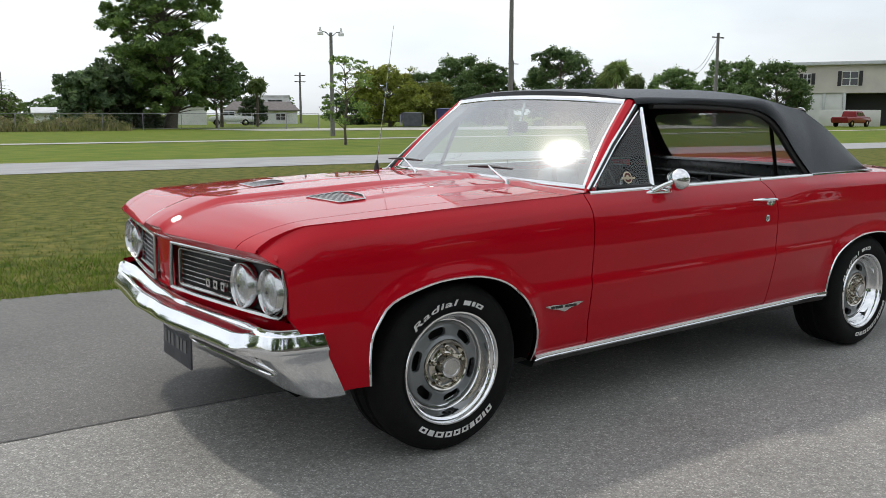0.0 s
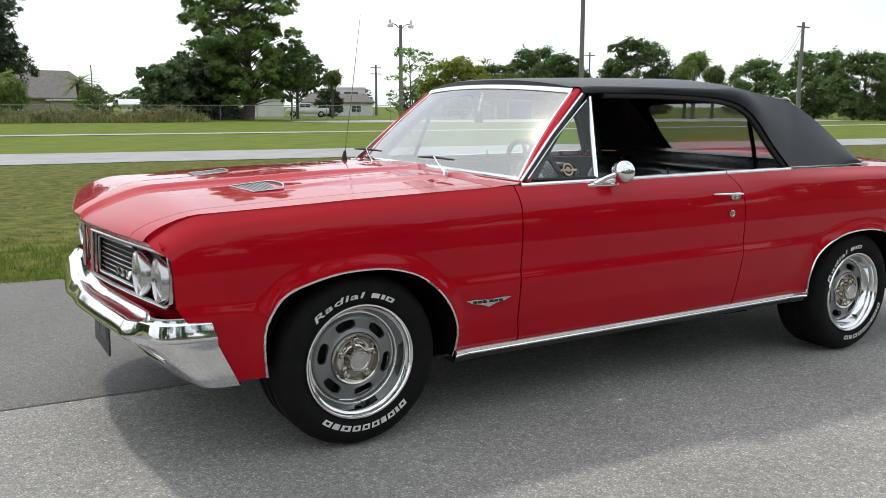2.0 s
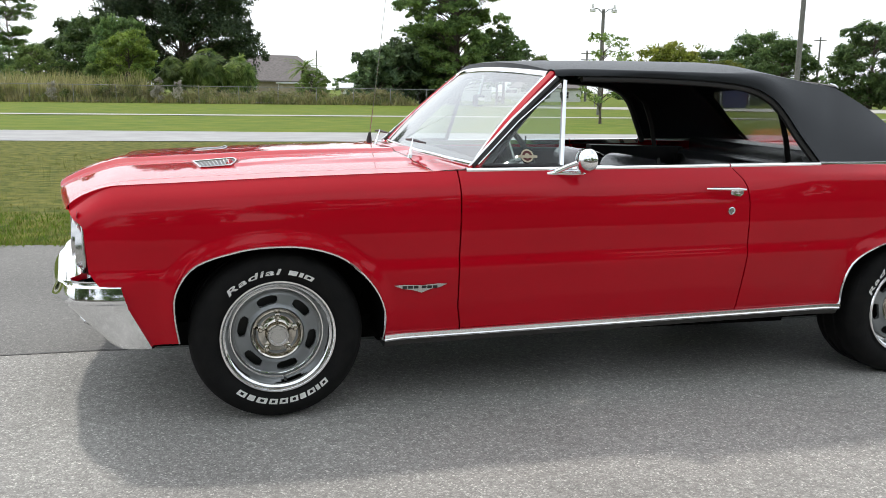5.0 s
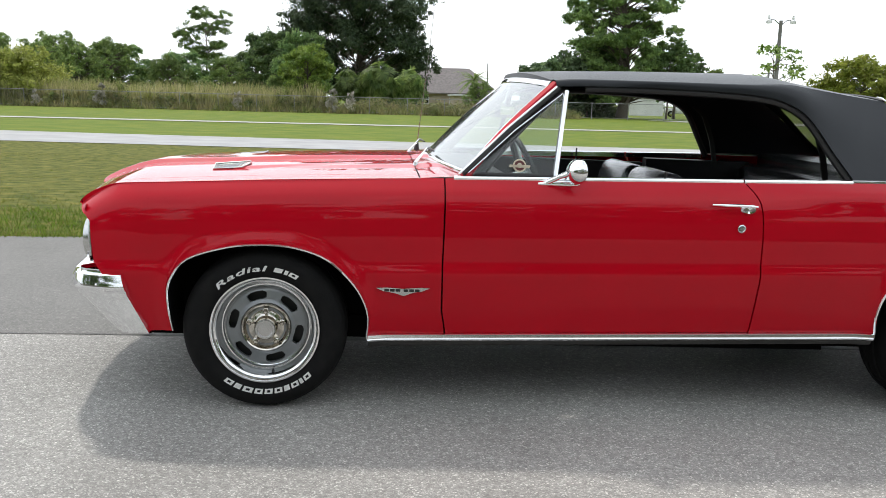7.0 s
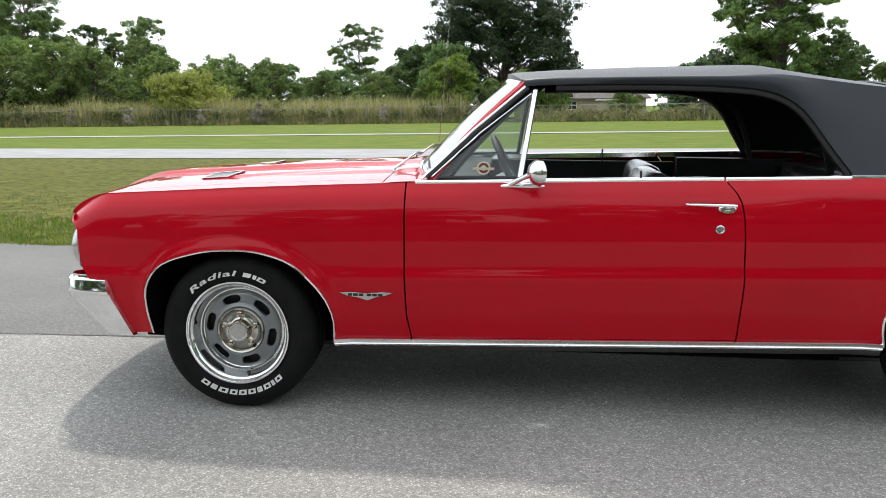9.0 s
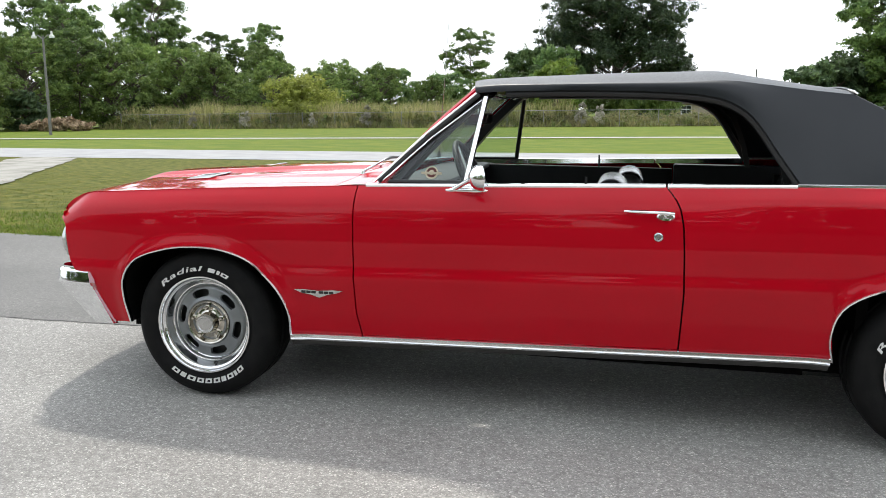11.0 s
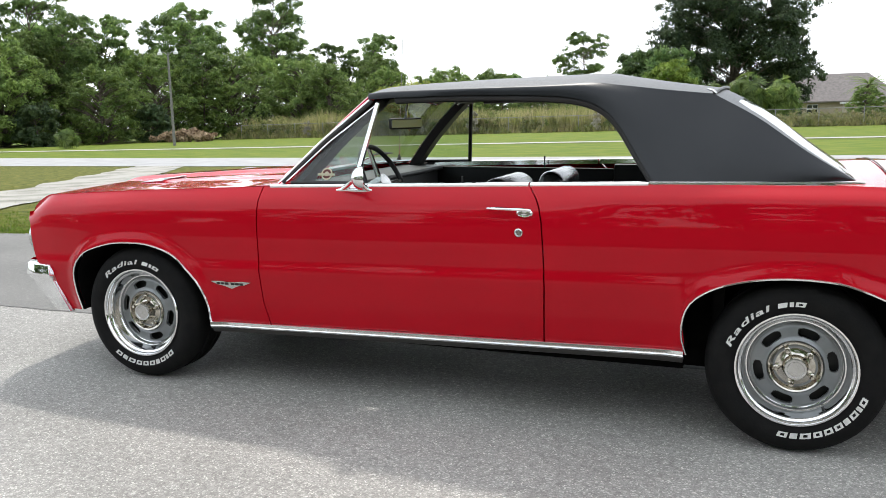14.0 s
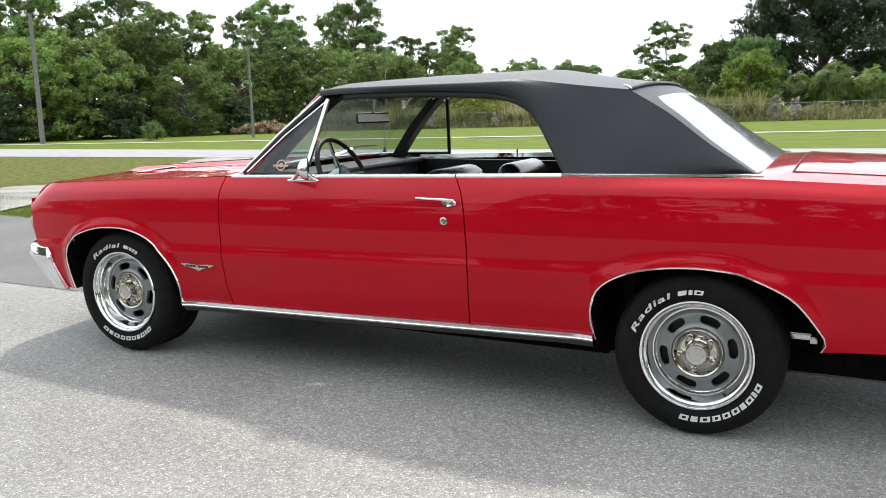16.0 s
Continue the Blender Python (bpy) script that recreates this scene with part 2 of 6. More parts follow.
def asphalt_material(name, shade, fleck=1.0):
    """Worn asphalt: pale stone chips in a grey binder, with broad stains."""
    m = bpy.data.materials.new(name)
    m.use_nodes = True
    n, l = m.node_tree.nodes, m.node_tree.links
    p = n["Principled BSDF"]
    p.inputs["Roughness"].default_value = 0.68
    p.inputs["Specular IOR Level"].default_value = 0.38
    co = n.new("ShaderNodeTexCoord")
    chip = n.new("ShaderNodeTexVoronoi")
    chip.inputs["Scale"].default_value = 175.0
    cell = n.new("ShaderNodeSeparateColor")
    ramp = n.new("ShaderNodeValToRGB")
    stops = ramp.color_ramp.elements
    for pos, v in ((0.0, (0.196, 0.189, 0.175)), (1.0, (0.54, 0.52, 0.48)), (0.76, (0.288, 0.278, 0.256)), (0.92, (0.370, 0.356, 0.328))):
        v = [lerp(0.272 * k, q, fleck) for k, q in zip((1.015, 0.985, 0.92), v)]
        e = stops[0] if pos == 0.0 else stops[len(stops) - 1] if pos == 1.0 else stops.new(pos)
        e.color = (v[0] * shade, v[1] * shade, v[2] * shade, 1)
    edge = n.new("ShaderNodeMapRange")
    edge.inputs["From Max"].default_value, edge.inputs["To Min"].default_value, edge.inputs["To Max"].default_value = 0.75, 1.05, 0.82
    stain = n.new("ShaderNodeTexNoise")
    stain.inputs["Scale"].default_value, stain.inputs["Detail"].default_value = 0.9, 7
    srange = n.new("ShaderNodeMapRange")
    srange.inputs["From Min"].default_value, srange.inputs["From Max"].default_value = 0.3, 0.7
    srange.inputs["To Min"].default_value, srange.inputs["To Max"].default_value = 0.82, 1.16
    grit = n.new("ShaderNodeTexNoise")
    grit.inputs["Scale"].default_value, grit.inputs["Detail"].default_value = 42, 6
    grange = n.new("ShaderNodeMapRange")
    grange.inputs["From Min"].default_value, grange.inputs["From Max"].default_value = 0.3, 0.7
    grange.inputs["To Min"].default_value, grange.inputs["To Max"].default_value = 1 - 0.19 * fleck, 1 + 0.19 * fleck
    l.new(co.outputs["Object"], chip.inputs["Vector"])
    l.new(co.outputs["Object"], stain.inputs["Vector"])
    l.new(co.outputs["Object"], grit.inputs["Vector"])
    l.new(chip.outputs["Color"], cell.inputs["Color"])
    l.new(cell.outputs[0], ramp.inputs["Fac"])
    l.new(chip.outputs["Distance"], edge.inputs["Value"])
    l.new(stain.outputs["Fac"], srange.inputs["Value"])
    l.new(grit.outputs["Fac"], grange.inputs["Value"])
    last = ramp.outputs["Color"]
    where = n.new("ShaderNodeSeparateXYZ")
    # lighter towards +x: the sheen facing the sun, put into the base colour
    sheen_x = n.new("ShaderNodeMapRange")
    sheen_x.interpolation_type = "SMOOTHSTEP"
    sheen_x.inputs["From Min"].default_value, sheen_x.inputs["From Max"].default_value = -2.0, 4.5
    sheen_x.inputs["To Min"].default_value, sheen_x.inputs["To Max"].default_value = 0.95, 1.16
    l.new(co.outputs["Object"], where.inputs["Vector"])
    l.new(where.outputs["X"], sheen_x.inputs["Value"])
    for src in (edge, srange, grange, sheen_x):
        mx = n.new("ShaderNodeMixRGB")
        mx.blend_type = "MULTIPLY"
        mx.inputs["Fac"].default_value = 1
        l.new(last, mx.inputs["Color1"])
        l.new(src.outputs["Result"], mx.inputs["Color2"])
        last = mx.outputs["Color"]
    l.new(last, p.inputs["Base Color"])
    bump = n.new("ShaderNodeBump")
    bump.invert = True
    bump.inputs["Strength"].default_value, bump.inputs["Distance"].default_value = 0.28, 0.003
    l.new(chip.outputs["Distance"], bump.inputs["Height"])
    l.new(bump.outputs["Normal"], p.inputs["Normal"])
    return m


ASPHALT = asphalt_material("worn_asphalt", 1.08, 1.0)
OLD_ASPHALT = asphalt_material("older_asphalt", 0.54, 0.8)


def axis_points(lo, hi, fine_lo, fine_hi, step):
    mid = list(np.arange(fine_lo, fine_hi + 1e-6, step))
    out, s, v = [], step, fine_lo
    while v > lo:
        s *= 1.5
        v = max(v - s, lo)
        out.insert(0, v)
    right, s, v = [], step, fine_hi
    while v < hi:
        s *= 1.5
        v = min(v + s, hi)
        right.append(v)
    return out + mid + right


def sheet(name, xs, ys, lift, mat, warp=None):
    bm = bmesh.new()
    rows = []
    for y in ys:
        row = []
        for x in xs:
            px, py = warp(x, y) if warp else (x, y)
            row.append((px, py, ground_z(px, py) + lift))
        rows.append(row)
    grid(bm, rows)
    ob = finish(bm, name, mat)
    return tagged(ob, kind="structure")


tagged(sheet("ground", axis_points(-2500, 2500, -16, 16, 0.5), axis_points(-2500, 2500, -12, 20, 0.5), -0.025, GRASS),
       "flat mown lawn with patches of dry grass", "grass")


def edge_wobble(x):
    return 0.09 * noise.noise((x * 0.9, 3.1, 0)) + 0.03 * noise.noise((x * 5.0, 7.7, 0)) + 0.015 * noise.noise((x * 17.0, 1.7, 0))


def joint_y(x):
    return 0.12 + 0.03 * noise.noise((x * 0.7, 5, 5)) + 0.012 * noise.noise((x * 6, 5, 5))


def pave_warp(x, v):
    far = 2.83 + edge_wobble(x)
    return x, lerp(joint_y(x), far, v)


tagged(sheet("pavement", list(np.arange(-40, 40.01, 0.1)), list(np.linspace(0, 1, 24)), 0.0, ASPHALT, lambda x, v: (x, lerp(-4.5 + 2 * edge_wobble(x + 50), joint_y(x), v))),
       "worn grey asphalt drive with pale stone chips", "pavement")
tagged(sheet("pavement_margin", list(np.arange(-40, 40.01, 0.1)), list(np.linspace(0, 1, 16)), 0.0, OLD_ASPHALT, pave_warp),
       "older darker asphalt strip along the lawn", "pavement")
# added dark sheet behind the camera; it only darkens reflections in the car's side
DARK_GROUND = material("unseen_dark_ground", (0.028, 0.022, 0.014), 0.95, color2=(0.050, 0.040, 0.024), scale=4, bump=0.5, bump_scale=30)
tagged(sheet("unseen_dark_ground", list(np.arange(-60, 60.1, 1.0)), list(np.linspace(-40, -4.0, 38)), -0.008, DARK_GROUND), "unseen dark ground added for the car's side to reflect", "ground")


bm = bmesh.new()
rows = []
for x in np.arange(-16, 6.01, 0.06):
    y = joint_y(x)
    w = 0.007 + 0.006 * noise.noise((x * 3, 8, 5))
    rows.append([(x, y - w, ground_z(x, y) + 0.0025), (x, y + w, ground_z(x, y) + 0.0025)])
grid(bm, rows)
tagged(finish(bm, "pavement_joint", material("joint_tar", (0.07, 0.068, 0.064), 0.9, color2=(0.13, 0.125, 0.12), scale=30)), "dark weathered joint across the asphalt", "joint", kind="structure")


def near_edge(x):
    return float(np.interp(x, [-120, -29, -14, -3, 9, 120], [34, 20.9, 18.5, 16.9, 15.7, 2.5]))


def far_edge(x):
    return float(np.interp(x, [-120, -42, -21, -7, 2, 13, 120], [47, 30.3, 25.3, 22.4, 20.9, 19.5, 5.8]))


tagged(sheet("road", list(np.arange(-120, 120.1, 1.0)), list(np.linspace(0, 1, 9)), 0.0, ROAD,
             lambda x, v: (x, lerp(near_edge(x), far_edge(x), v) + 0.12 * noise.noise((x * 0.5, v * 3, 4)))),
       "pale sun-bleached street along the lawns", "road")
tagged(sheet("near_lawn", list(np.arange(-60, 60.1, 0.5)), list(np.linspace(0, 1, 30)), -0.012, DRY_LAWN,
             lambda x, v: (x, lerp(2.6, near_edge(x) + 0.15 + 0.12 * noise.noise((x * 1.5, 2, 2)), v))),
       "olive lawn with dry patches beside the drive", "grass")
tagged(sheet("pavement_strip", list(np.arange(-110, 90.1, 1.0)), list(np.linspace(0, 1, 3)), 0.0, CONCRETE,
             lambda x, v: (x, 36.6 - 0.05 * x + lerp(-0.75, 0.75, v) + 0.1 * noise.noise((x * 0.4, 9, 4)))),
       "narrow concrete footpath across the lawn", "pavement")
tagged(sheet("driveway", list(np.linspace(0, 1, 90)), list(np.linspace(0, 1, 6)), 0.006, DRIVE,
             lambda u, v: (lerp(lerp(-8.6, -5.9, v), lerp(-16.4, -14.1, v), u) + (0.28 * noise.noise((u * 14, v * 4, 6)) + 0.10 * noise.noise((u * 60, v * 9, 2))) * abs(2 * v - 1), lerp(2.75, lerp(18.9, 18.3, v), u))),
       "concrete driveway crossing the lawn to the street", "driveway")


# ================================================================ the car
CAR = thing("car", "red sixties two-door convertible with black soft top, parked on asphalt", "car", TILT.copy())


def tab(x, pts):
    return float(np.interp(x, [p[0] for p in pts], [p[1] for p in pts]))


TOP_LINE = [(-0.714, 0.789), (-0.695, 0.806), (-0.682, 0.816), (-0.649, 0.838), (-0.605, 0.860), (-0.575, 0.8715), (-0.55, 0.8765), (-0.50, 0.880), (-0.255, 0.897), (0.0, 0.913), (0.35, 0.930), (0.69, 0.945),
            (1.13, 0.957), (2.0, 0.980), (2.36, 0.990), (3.1, 0.998), (3.6, 0.985), (4.25, 0.930)]
SIDE = [(0.27, 0.800), (0.30, 0.826), (0.34, 0.846), (0.45, 0.867), (0.54, 0.880), (0.583, 0.8855), (0.596, 0.8852), (0.612, 0.8795), (0.63, 0.8795), (0.72, 0.8845), (0.79, 0.8845), (0.835, 0.8805),
        (0.865, 0.874), (0.89, 0.863), (0.92, 0.840), (0.95, 0.808)]
FRONT_ARCH = curve([(-0.352, 0.315), (-0.367, 0.42), (-0.360, 0.515), (-0.294, 0.605), (-0.147, 0.657), (-0.02, 0.672), (0.108, 0.665), (0.238, 0.620), (0.345, 0.520), (0.398, 0.41), (0.398, 0.292)], 40)
REAR_ARCH = curve([(2.531, 0.345), (2.512, 0.43), (2.523, 0.518), (2.56, 0.575), (2.638, 0.623), (2.74, 0.652), (2.85, 0.667), (2.97, 0.668), (3.091, 0.651), (3.247, 0.581), (3.346, 0.467), (3.368, 0.42), (3.354, 0.388)], 40)


def rake(x):
    return 0.0231 * (x - 1.0)


def top_z(x):
    return tab(x, TOP_LINE)


def arch_gap(x, z, line):
    d = np.hypot(line[:, 0] - x, line[:, 1] - z)
    return float(d.min())


def half_width(x, z):
    zr = z - rake(x)
    top = top_z(x) - rake(x)
    if zr > 0.61:
        zr = 0.61 + (zr - 0.61) * 0.34 / max(top - 0.61, 0.05)
    y = tab(zr, SIDE)
    y = 0.5 * y + 0.25 * (tab(zr - 0.008, SIDE) + tab(zr + 0.008, SIDE))
    if x < -0.1:
        y -= 0.050 * ((-0.1 - x) / 0.6) ** 2
    if x > 3.2:
        y -= 0.07 * ((x - 3.2) / 1.05) ** 2
    g = min(arch_gap(x, z, FRONT_ARCH), arch_gap(x, z, REAR_ARCH))
    y += 0.016 * (1 - smoothstep(0.0, 0.065, g))
    # the shoulder swings in at the nose and swells into the hip behind the door
    y -= 0.022 * smoothstep(-0.50, -0.70, x) * min(max((zr - 0.84) / 0.11, 0.0), 1.0)
    y += 0.013 * smoothstep(2.0, 2.32, x) * math.exp(-((zr - 0.905) / 0.032) ** 2)
    return y


def door_front(z):
    return tab(z, [(0.28, 0.716), (0.352, 0.706), (0.42, 0.692), (0.588, 0.685), (0.95, 0.684)])


def door_rear(z):
    return tab(z, [(0.3, 1.976), (0.38, 1.980), (0.58, 1.986), (0.74, 1.979), (0.84, 1.971), (0.90, 1.958), (0.935, 1.940), (0.955, 1.922), (0.98, 1.905)])


def nose_x(z):
    return tab(z, [(0.28, -0.50), (0.45, -0.56), (0.56, -0.635), (0.58, -0.648), (0.66, -0.655), (0.732, -0.658), (0.745, -0.668), (0.757, -0.684), (0.772, -0.702), (0.789, -0.714), (0.9, -0.714)])


def sill_z(x):
    return 0.320 + rake(x)


def panel(name, columns, rows, side, label="", fold=0.025):
    """A body-side panel between column lines (x as a function of height, bottom, top); its rim is folded inwards."""
    bm = bmesh.new()
    out = []
    for fx, zb, zt in columns:
        line = []
        for k in range(rows):
            t = k / (rows - 1)
            z = lerp(zb, zt, t)
            x = fx(z)
            z = min(z, top_z(x))
            line.append((x, side * half_width(x, z), z))
        out.append(line)
    grid(bm, out)
    rim = [e for e in bm.edges if e.is_boundary]
    ret = bmesh.ops.extrude_edge_only(bm, edges=rim)
    for v in ret["geom"]:
        if isinstance(v, bmesh.types.BMVert):
            v.co.y -= side * fold
    return part(name, bm, RED, CAR, label, sharp=30)


def slant(xb, zb, xt, zt):
    return lambda z: lerp(xb, xt, (z - zb) / (zt - zb))


def fender_columns():
    cols = []
    for s in np.linspace(0, 1, 12):
        cols.append((lambda z, s=s: lerp(nose_x(z), tab(z, [(0.30, -0.356), (0.42, -0.372), (0.52, -0.40), (0.90, -0.45)]), s), lerp(0.300, 0.315, s), top_z(lerp(-0.705, -0.45, s))))
    for k, (xa, za) in enumerate(FRONT_ARCH):
        xt = lerp(-0.45, 0.50, k / 39)
        cols.append((slant(xa, za, xt, top_z(xt)), za, top_z(xt)))
    for s in np.linspace(0, 1, 10)[1:]:
        zt = top_z(0.68)
        cols.append((lambda z, s=s: lerp(slant(0.398, 0.292, 0.50, zt)(z), door_front(z) - 0.003, s), lerp(0.305, 0.308, s), lerp(top_z(0.5), zt, s)))
    return cols


def door_columns():
    cols = []
    for s in np.linspace(0, 1, 40):
        xb = lerp(0.71, 1.98, s)
        xt = lerp(0.684, 1.905, s)
        cols.append((lambda z, s=s: lerp(door_front(z) + 0.003, door_rear(z) - 0.003, s), sill_z(xb) + 0.012, top_z(xt)))
    return cols


def quarter_columns():
    cols = []
    z0 = sill_z(2.0)
    for s in np.linspace(0, 1, 14)[:-1]:
        zt = lerp(top_z(1.91), top_z(2.45), s)
        cols.append((lambda z, s=s: lerp(door_rear(z) + 0.003, slant(2.531, 0.345, 2.45, top_z(2.45))(z), s), lerp(z0, 0.345, s), zt))
    for k, (xa, za) in enumerate(REAR_ARCH):
        xt = lerp(2.45, 3.45, k / 39)
        cols.append((slant(xa, za, xt, top_z(xt)), za, top_z(xt)))
    for s in np.linspace(0, 1, 14)[1:]:
        xb, xt = lerp(3.354, 4.18, s), lerp(3.45, 4.25, s)
        cols.append((slant(xb, 0.39, xt, top_z(xt)), lerp(0.388, 0.43, s), top_z(xt)))
    return cols


for side in (-1, 1):
    panel("front_fender", fender_columns(), 40, side)
    panel("door", door_columns(), 40, side)
    panel("rear_quarter", quarter_columns(), 40, side)


def arch_strip(line, side):
    bm = bmesh.new()
    rows = []
    for (xa, za) in line:
        y = half_width(xa, za)
        c = np.array((xa - (0.02 if line is FRONT_ARCH else 2.94), za - 0.33))
        c = c / np.linalg.norm(c)
        rows.append([(xa + c[0] * o, side * (y + q), za + c[1] * o) for o, q in ((-0.005, -0.02), (-0.005, 0.002), (-0.003, 0.0045), (0.002, 0.0045), (0.004, 0.0))])
    grid(bm, rows)
    part("arch_moulding", bm, CHROME, CAR, "thin bright wheel-arch moulding")


def sill_trim(side):
    bm = bmesh.new()
    rows = []
    for x in np.linspace(0.402, 2.522, 60):
        z = rake(x)
        y = half_width(x, z + 0.335)
        rows.append([(x, side * (y + q), z + a) for a, q in ((0.331, -0.015), (0.331, 0.004), (0.326, 0.011), (0.316, 0.012), (0.311, 0.006), (0.307, 0.008), (0.300, 0.003), (0.298, -0.02))])
    grid(bm, rows)
    part("sill_moulding", bm, CHROME, CAR, "bright rocker moulding")
    bm = bmesh.new()
    rows = []
    for x in np.linspace(0.405, 2.52, 20):
        z = rake(x)
        y = half_width(x, z + 0.335)
        rows.append([(x, side * (y + q), z + a) for a, q in ((0.302, -0.01), (0.298, -0.002), (0.280, -0.012), (0.275, -0.02), (0.275, -0.10))])
    grid(bm, rows)
    part("sill", bm, SILL_GREY, CAR)


for side in (-1, 1):
    arch_strip(FRONT_ARCH, side)
    arch_strip(REAR_ARCH, side)
    sill_trim(side)


# hood, fender tops, cowl and rear deck
def hood_nose(y):
    return -0.826 + 0.112 * (abs(y) / 0.80) ** 1.25


def seam_y(t):
    """Where hood and fender top meet; it swings in towards the nose."""
    return 0.697 - 0.075 * (1 - smoothstep(-0.02, 0.13, t))


def deck_height(x, y, t):
    """Height of hood and fender tops; t runs from the nose (0) to the rear edge (1)."""
    a = abs(y)
    tip = hood_nose(y)
    xe = min(x, 0.585) if x > -0.55 else lerp(-0.714, -0.55, max((x - tip) / (-0.55 - tip), 0.0) ** 0.78)
    z = top_z(xe)
    z += 0.021 * (1 - min(a / 0.82, 1) ** 2) * smoothstep(0.0, 0.2, t)
    z += 0.008 * (1 - smoothstep(0.42, 0.50, a)) * smoothstep(0.45, 0.9, t)
    z += 0.017 * (1 - smoothstep(0.088 + 0.05 * t, 0.118 + 0.05 * t, a)) * (1 - 0.4 * smoothstep(0.6, 1.0, t))
    # a low spear tapers back from each scoop
    along = min(max((x + 0.16) / 0.62, 0.0), 1.0)
    z += 0.008 * (1 - along) * smoothstep(-0.175, -0.15, x) * (1 - smoothstep(0.85, 1.0, abs(a - 0.355 + 0.03 * along) / lerp(0.112, 0.02, along)))
    return z


def top_patch(name, ya, yb, ta, tb, ny, nt, label="", lip=0.0):
    bm = bmesh.new()
    rows = []
    for i in range(nt):
        t = lerp(ta, tb, (i / (nt - 1)) ** 1.6)
        row = []
        for k in range(ny):
            y = lerp(ya, yb, k / (ny - 1)) * (seam_y(t) - 0.002) / 0.695
            if abs(yb) > 0.75:
                xe = lerp(-0.714, 0.585, t)
                y = lerp(math.copysign(seam_y(t) + 0.002, ya), math.copysign(half_width(xe, top_z(xe)) + 0.002, ya), k / (ny - 1))
            x = lerp(hood_nose(y), 0.585, t)
            row.append((x, y, deck_height(x, y, t)))
        if i == 0 and lip:
            for dx, dz in ((0.034, 1.0), (0.024, 0.75), (0.012, 0.42), (0.003, 0.12)):
                line = []
                for k, p in enumerate(row):
                    q = (k / (ny - 1)) ** 2 if abs(yb) > 0.75 else 0.0
                    z = p[2] - lip * dz
                    wide = math.copysign(half_width(nose_x(z), z) + 0.001, p[1])
                    line.append((lerp(p[0] + dx, nose_x(z) - 0.002, q), p[1] + (wide - row[-1][1]) * q, z))
                rows.append(line)
        rows.append(row)
    grid(bm, rows)
    rim = [e for e in bm.edges if e.is_boundary]
    ret = bmesh.ops.extrude_edge_only(bm, edges=rim)
    for v in ret["geom"]:
        if isinstance(v, bmesh.types.BMVert):
            if v.co.z < 0.80 and v.co.x < -0.55:
                v.co.x += 0.03
                v.co.y -= math.copysign(0.025, v.co.y) * smoothstep(0.70, 0.78, abs(v.co.y))
            else:
                v.co.z -= 0.02
    return part(name, bm, RED, CAR, label, sharp=42)


top_patch("hood", -0.695, 0.695, 0.0, 1.0, 71, 60, "red hood with two bright scoops", 0.030)
for side in (-1, 1):
    top_patch("fender_top", side * 0.699, side * 0.803, 0.0, 1.0, 8, 60, "", 0.030)


def ws_base(y):
    return 0.665 + 0.10 * (abs(y) / 0.74) ** 2


def ws_top(y):
    return 1.065 + 0.065 * (abs(y) / 0.63) ** 2


bm = bmesh.new()
rows = []
for k in range(41):
    y = lerp(-0.809, 0.809, k / 40)
    xb = ws_base(y) if abs(y) < 0.74 else ws_base(0.74)
    row = []
    for t in np.linspace(0, 1, 8):
        x = lerp(0.590, xb + 0.02, t)
        row.append((x, y, deck_height(x, y, 1.0) + (top_z(x) - top_z(0.585)) + 0.004 * math.sin(math.pi * t)))
    rows.append(row)
grid(bm, rows)
part("cowl", bm, RED, CAR)

bm = bmesh.new()
rows = []
for x in list(np.linspace(2.36, 4.2, 40)) + [4.26, 4.27]:
    row = []
    for k in range(31):
        y = lerp(-0.803, 0.803, k / 30)
        wide = half_width(x, top_z(x)) / 0.803
        row.append((x, y * wide, top_z(min(x, 4.2)) + 0.042 * (1 - (y / 0.803) ** 2) * smoothstep(2.9, 3.3, x) - (0.0 if x < 4.25 else 0.05 if x < 4.265 else 0.5)))
    rows.append(row)
grid(bm, [r for r in rows if r[0][0] > 3.0])
part("rear_deck", bm, RED, CAR)
bm = bmesh.new()
tube(bm, [(3.215 + 0.03 * (y + 0.6) / 1.2, y, top_z(3.2) + 0.043 * (1 - (y / 0.803) ** 2)) for y in np.linspace(-0.62, 0.62, 16)], 0.003, 6)
for side in (-1, 1):
    tube(bm, [(x, side * 0.62, top_z(x) + 0.043 * (1 - (0.62 / 0.803) ** 2)) for x in np.linspace(3.22, 4.1, 12)], 0.003, 6)
part("deck_seam", bm, BLACK, CAR)

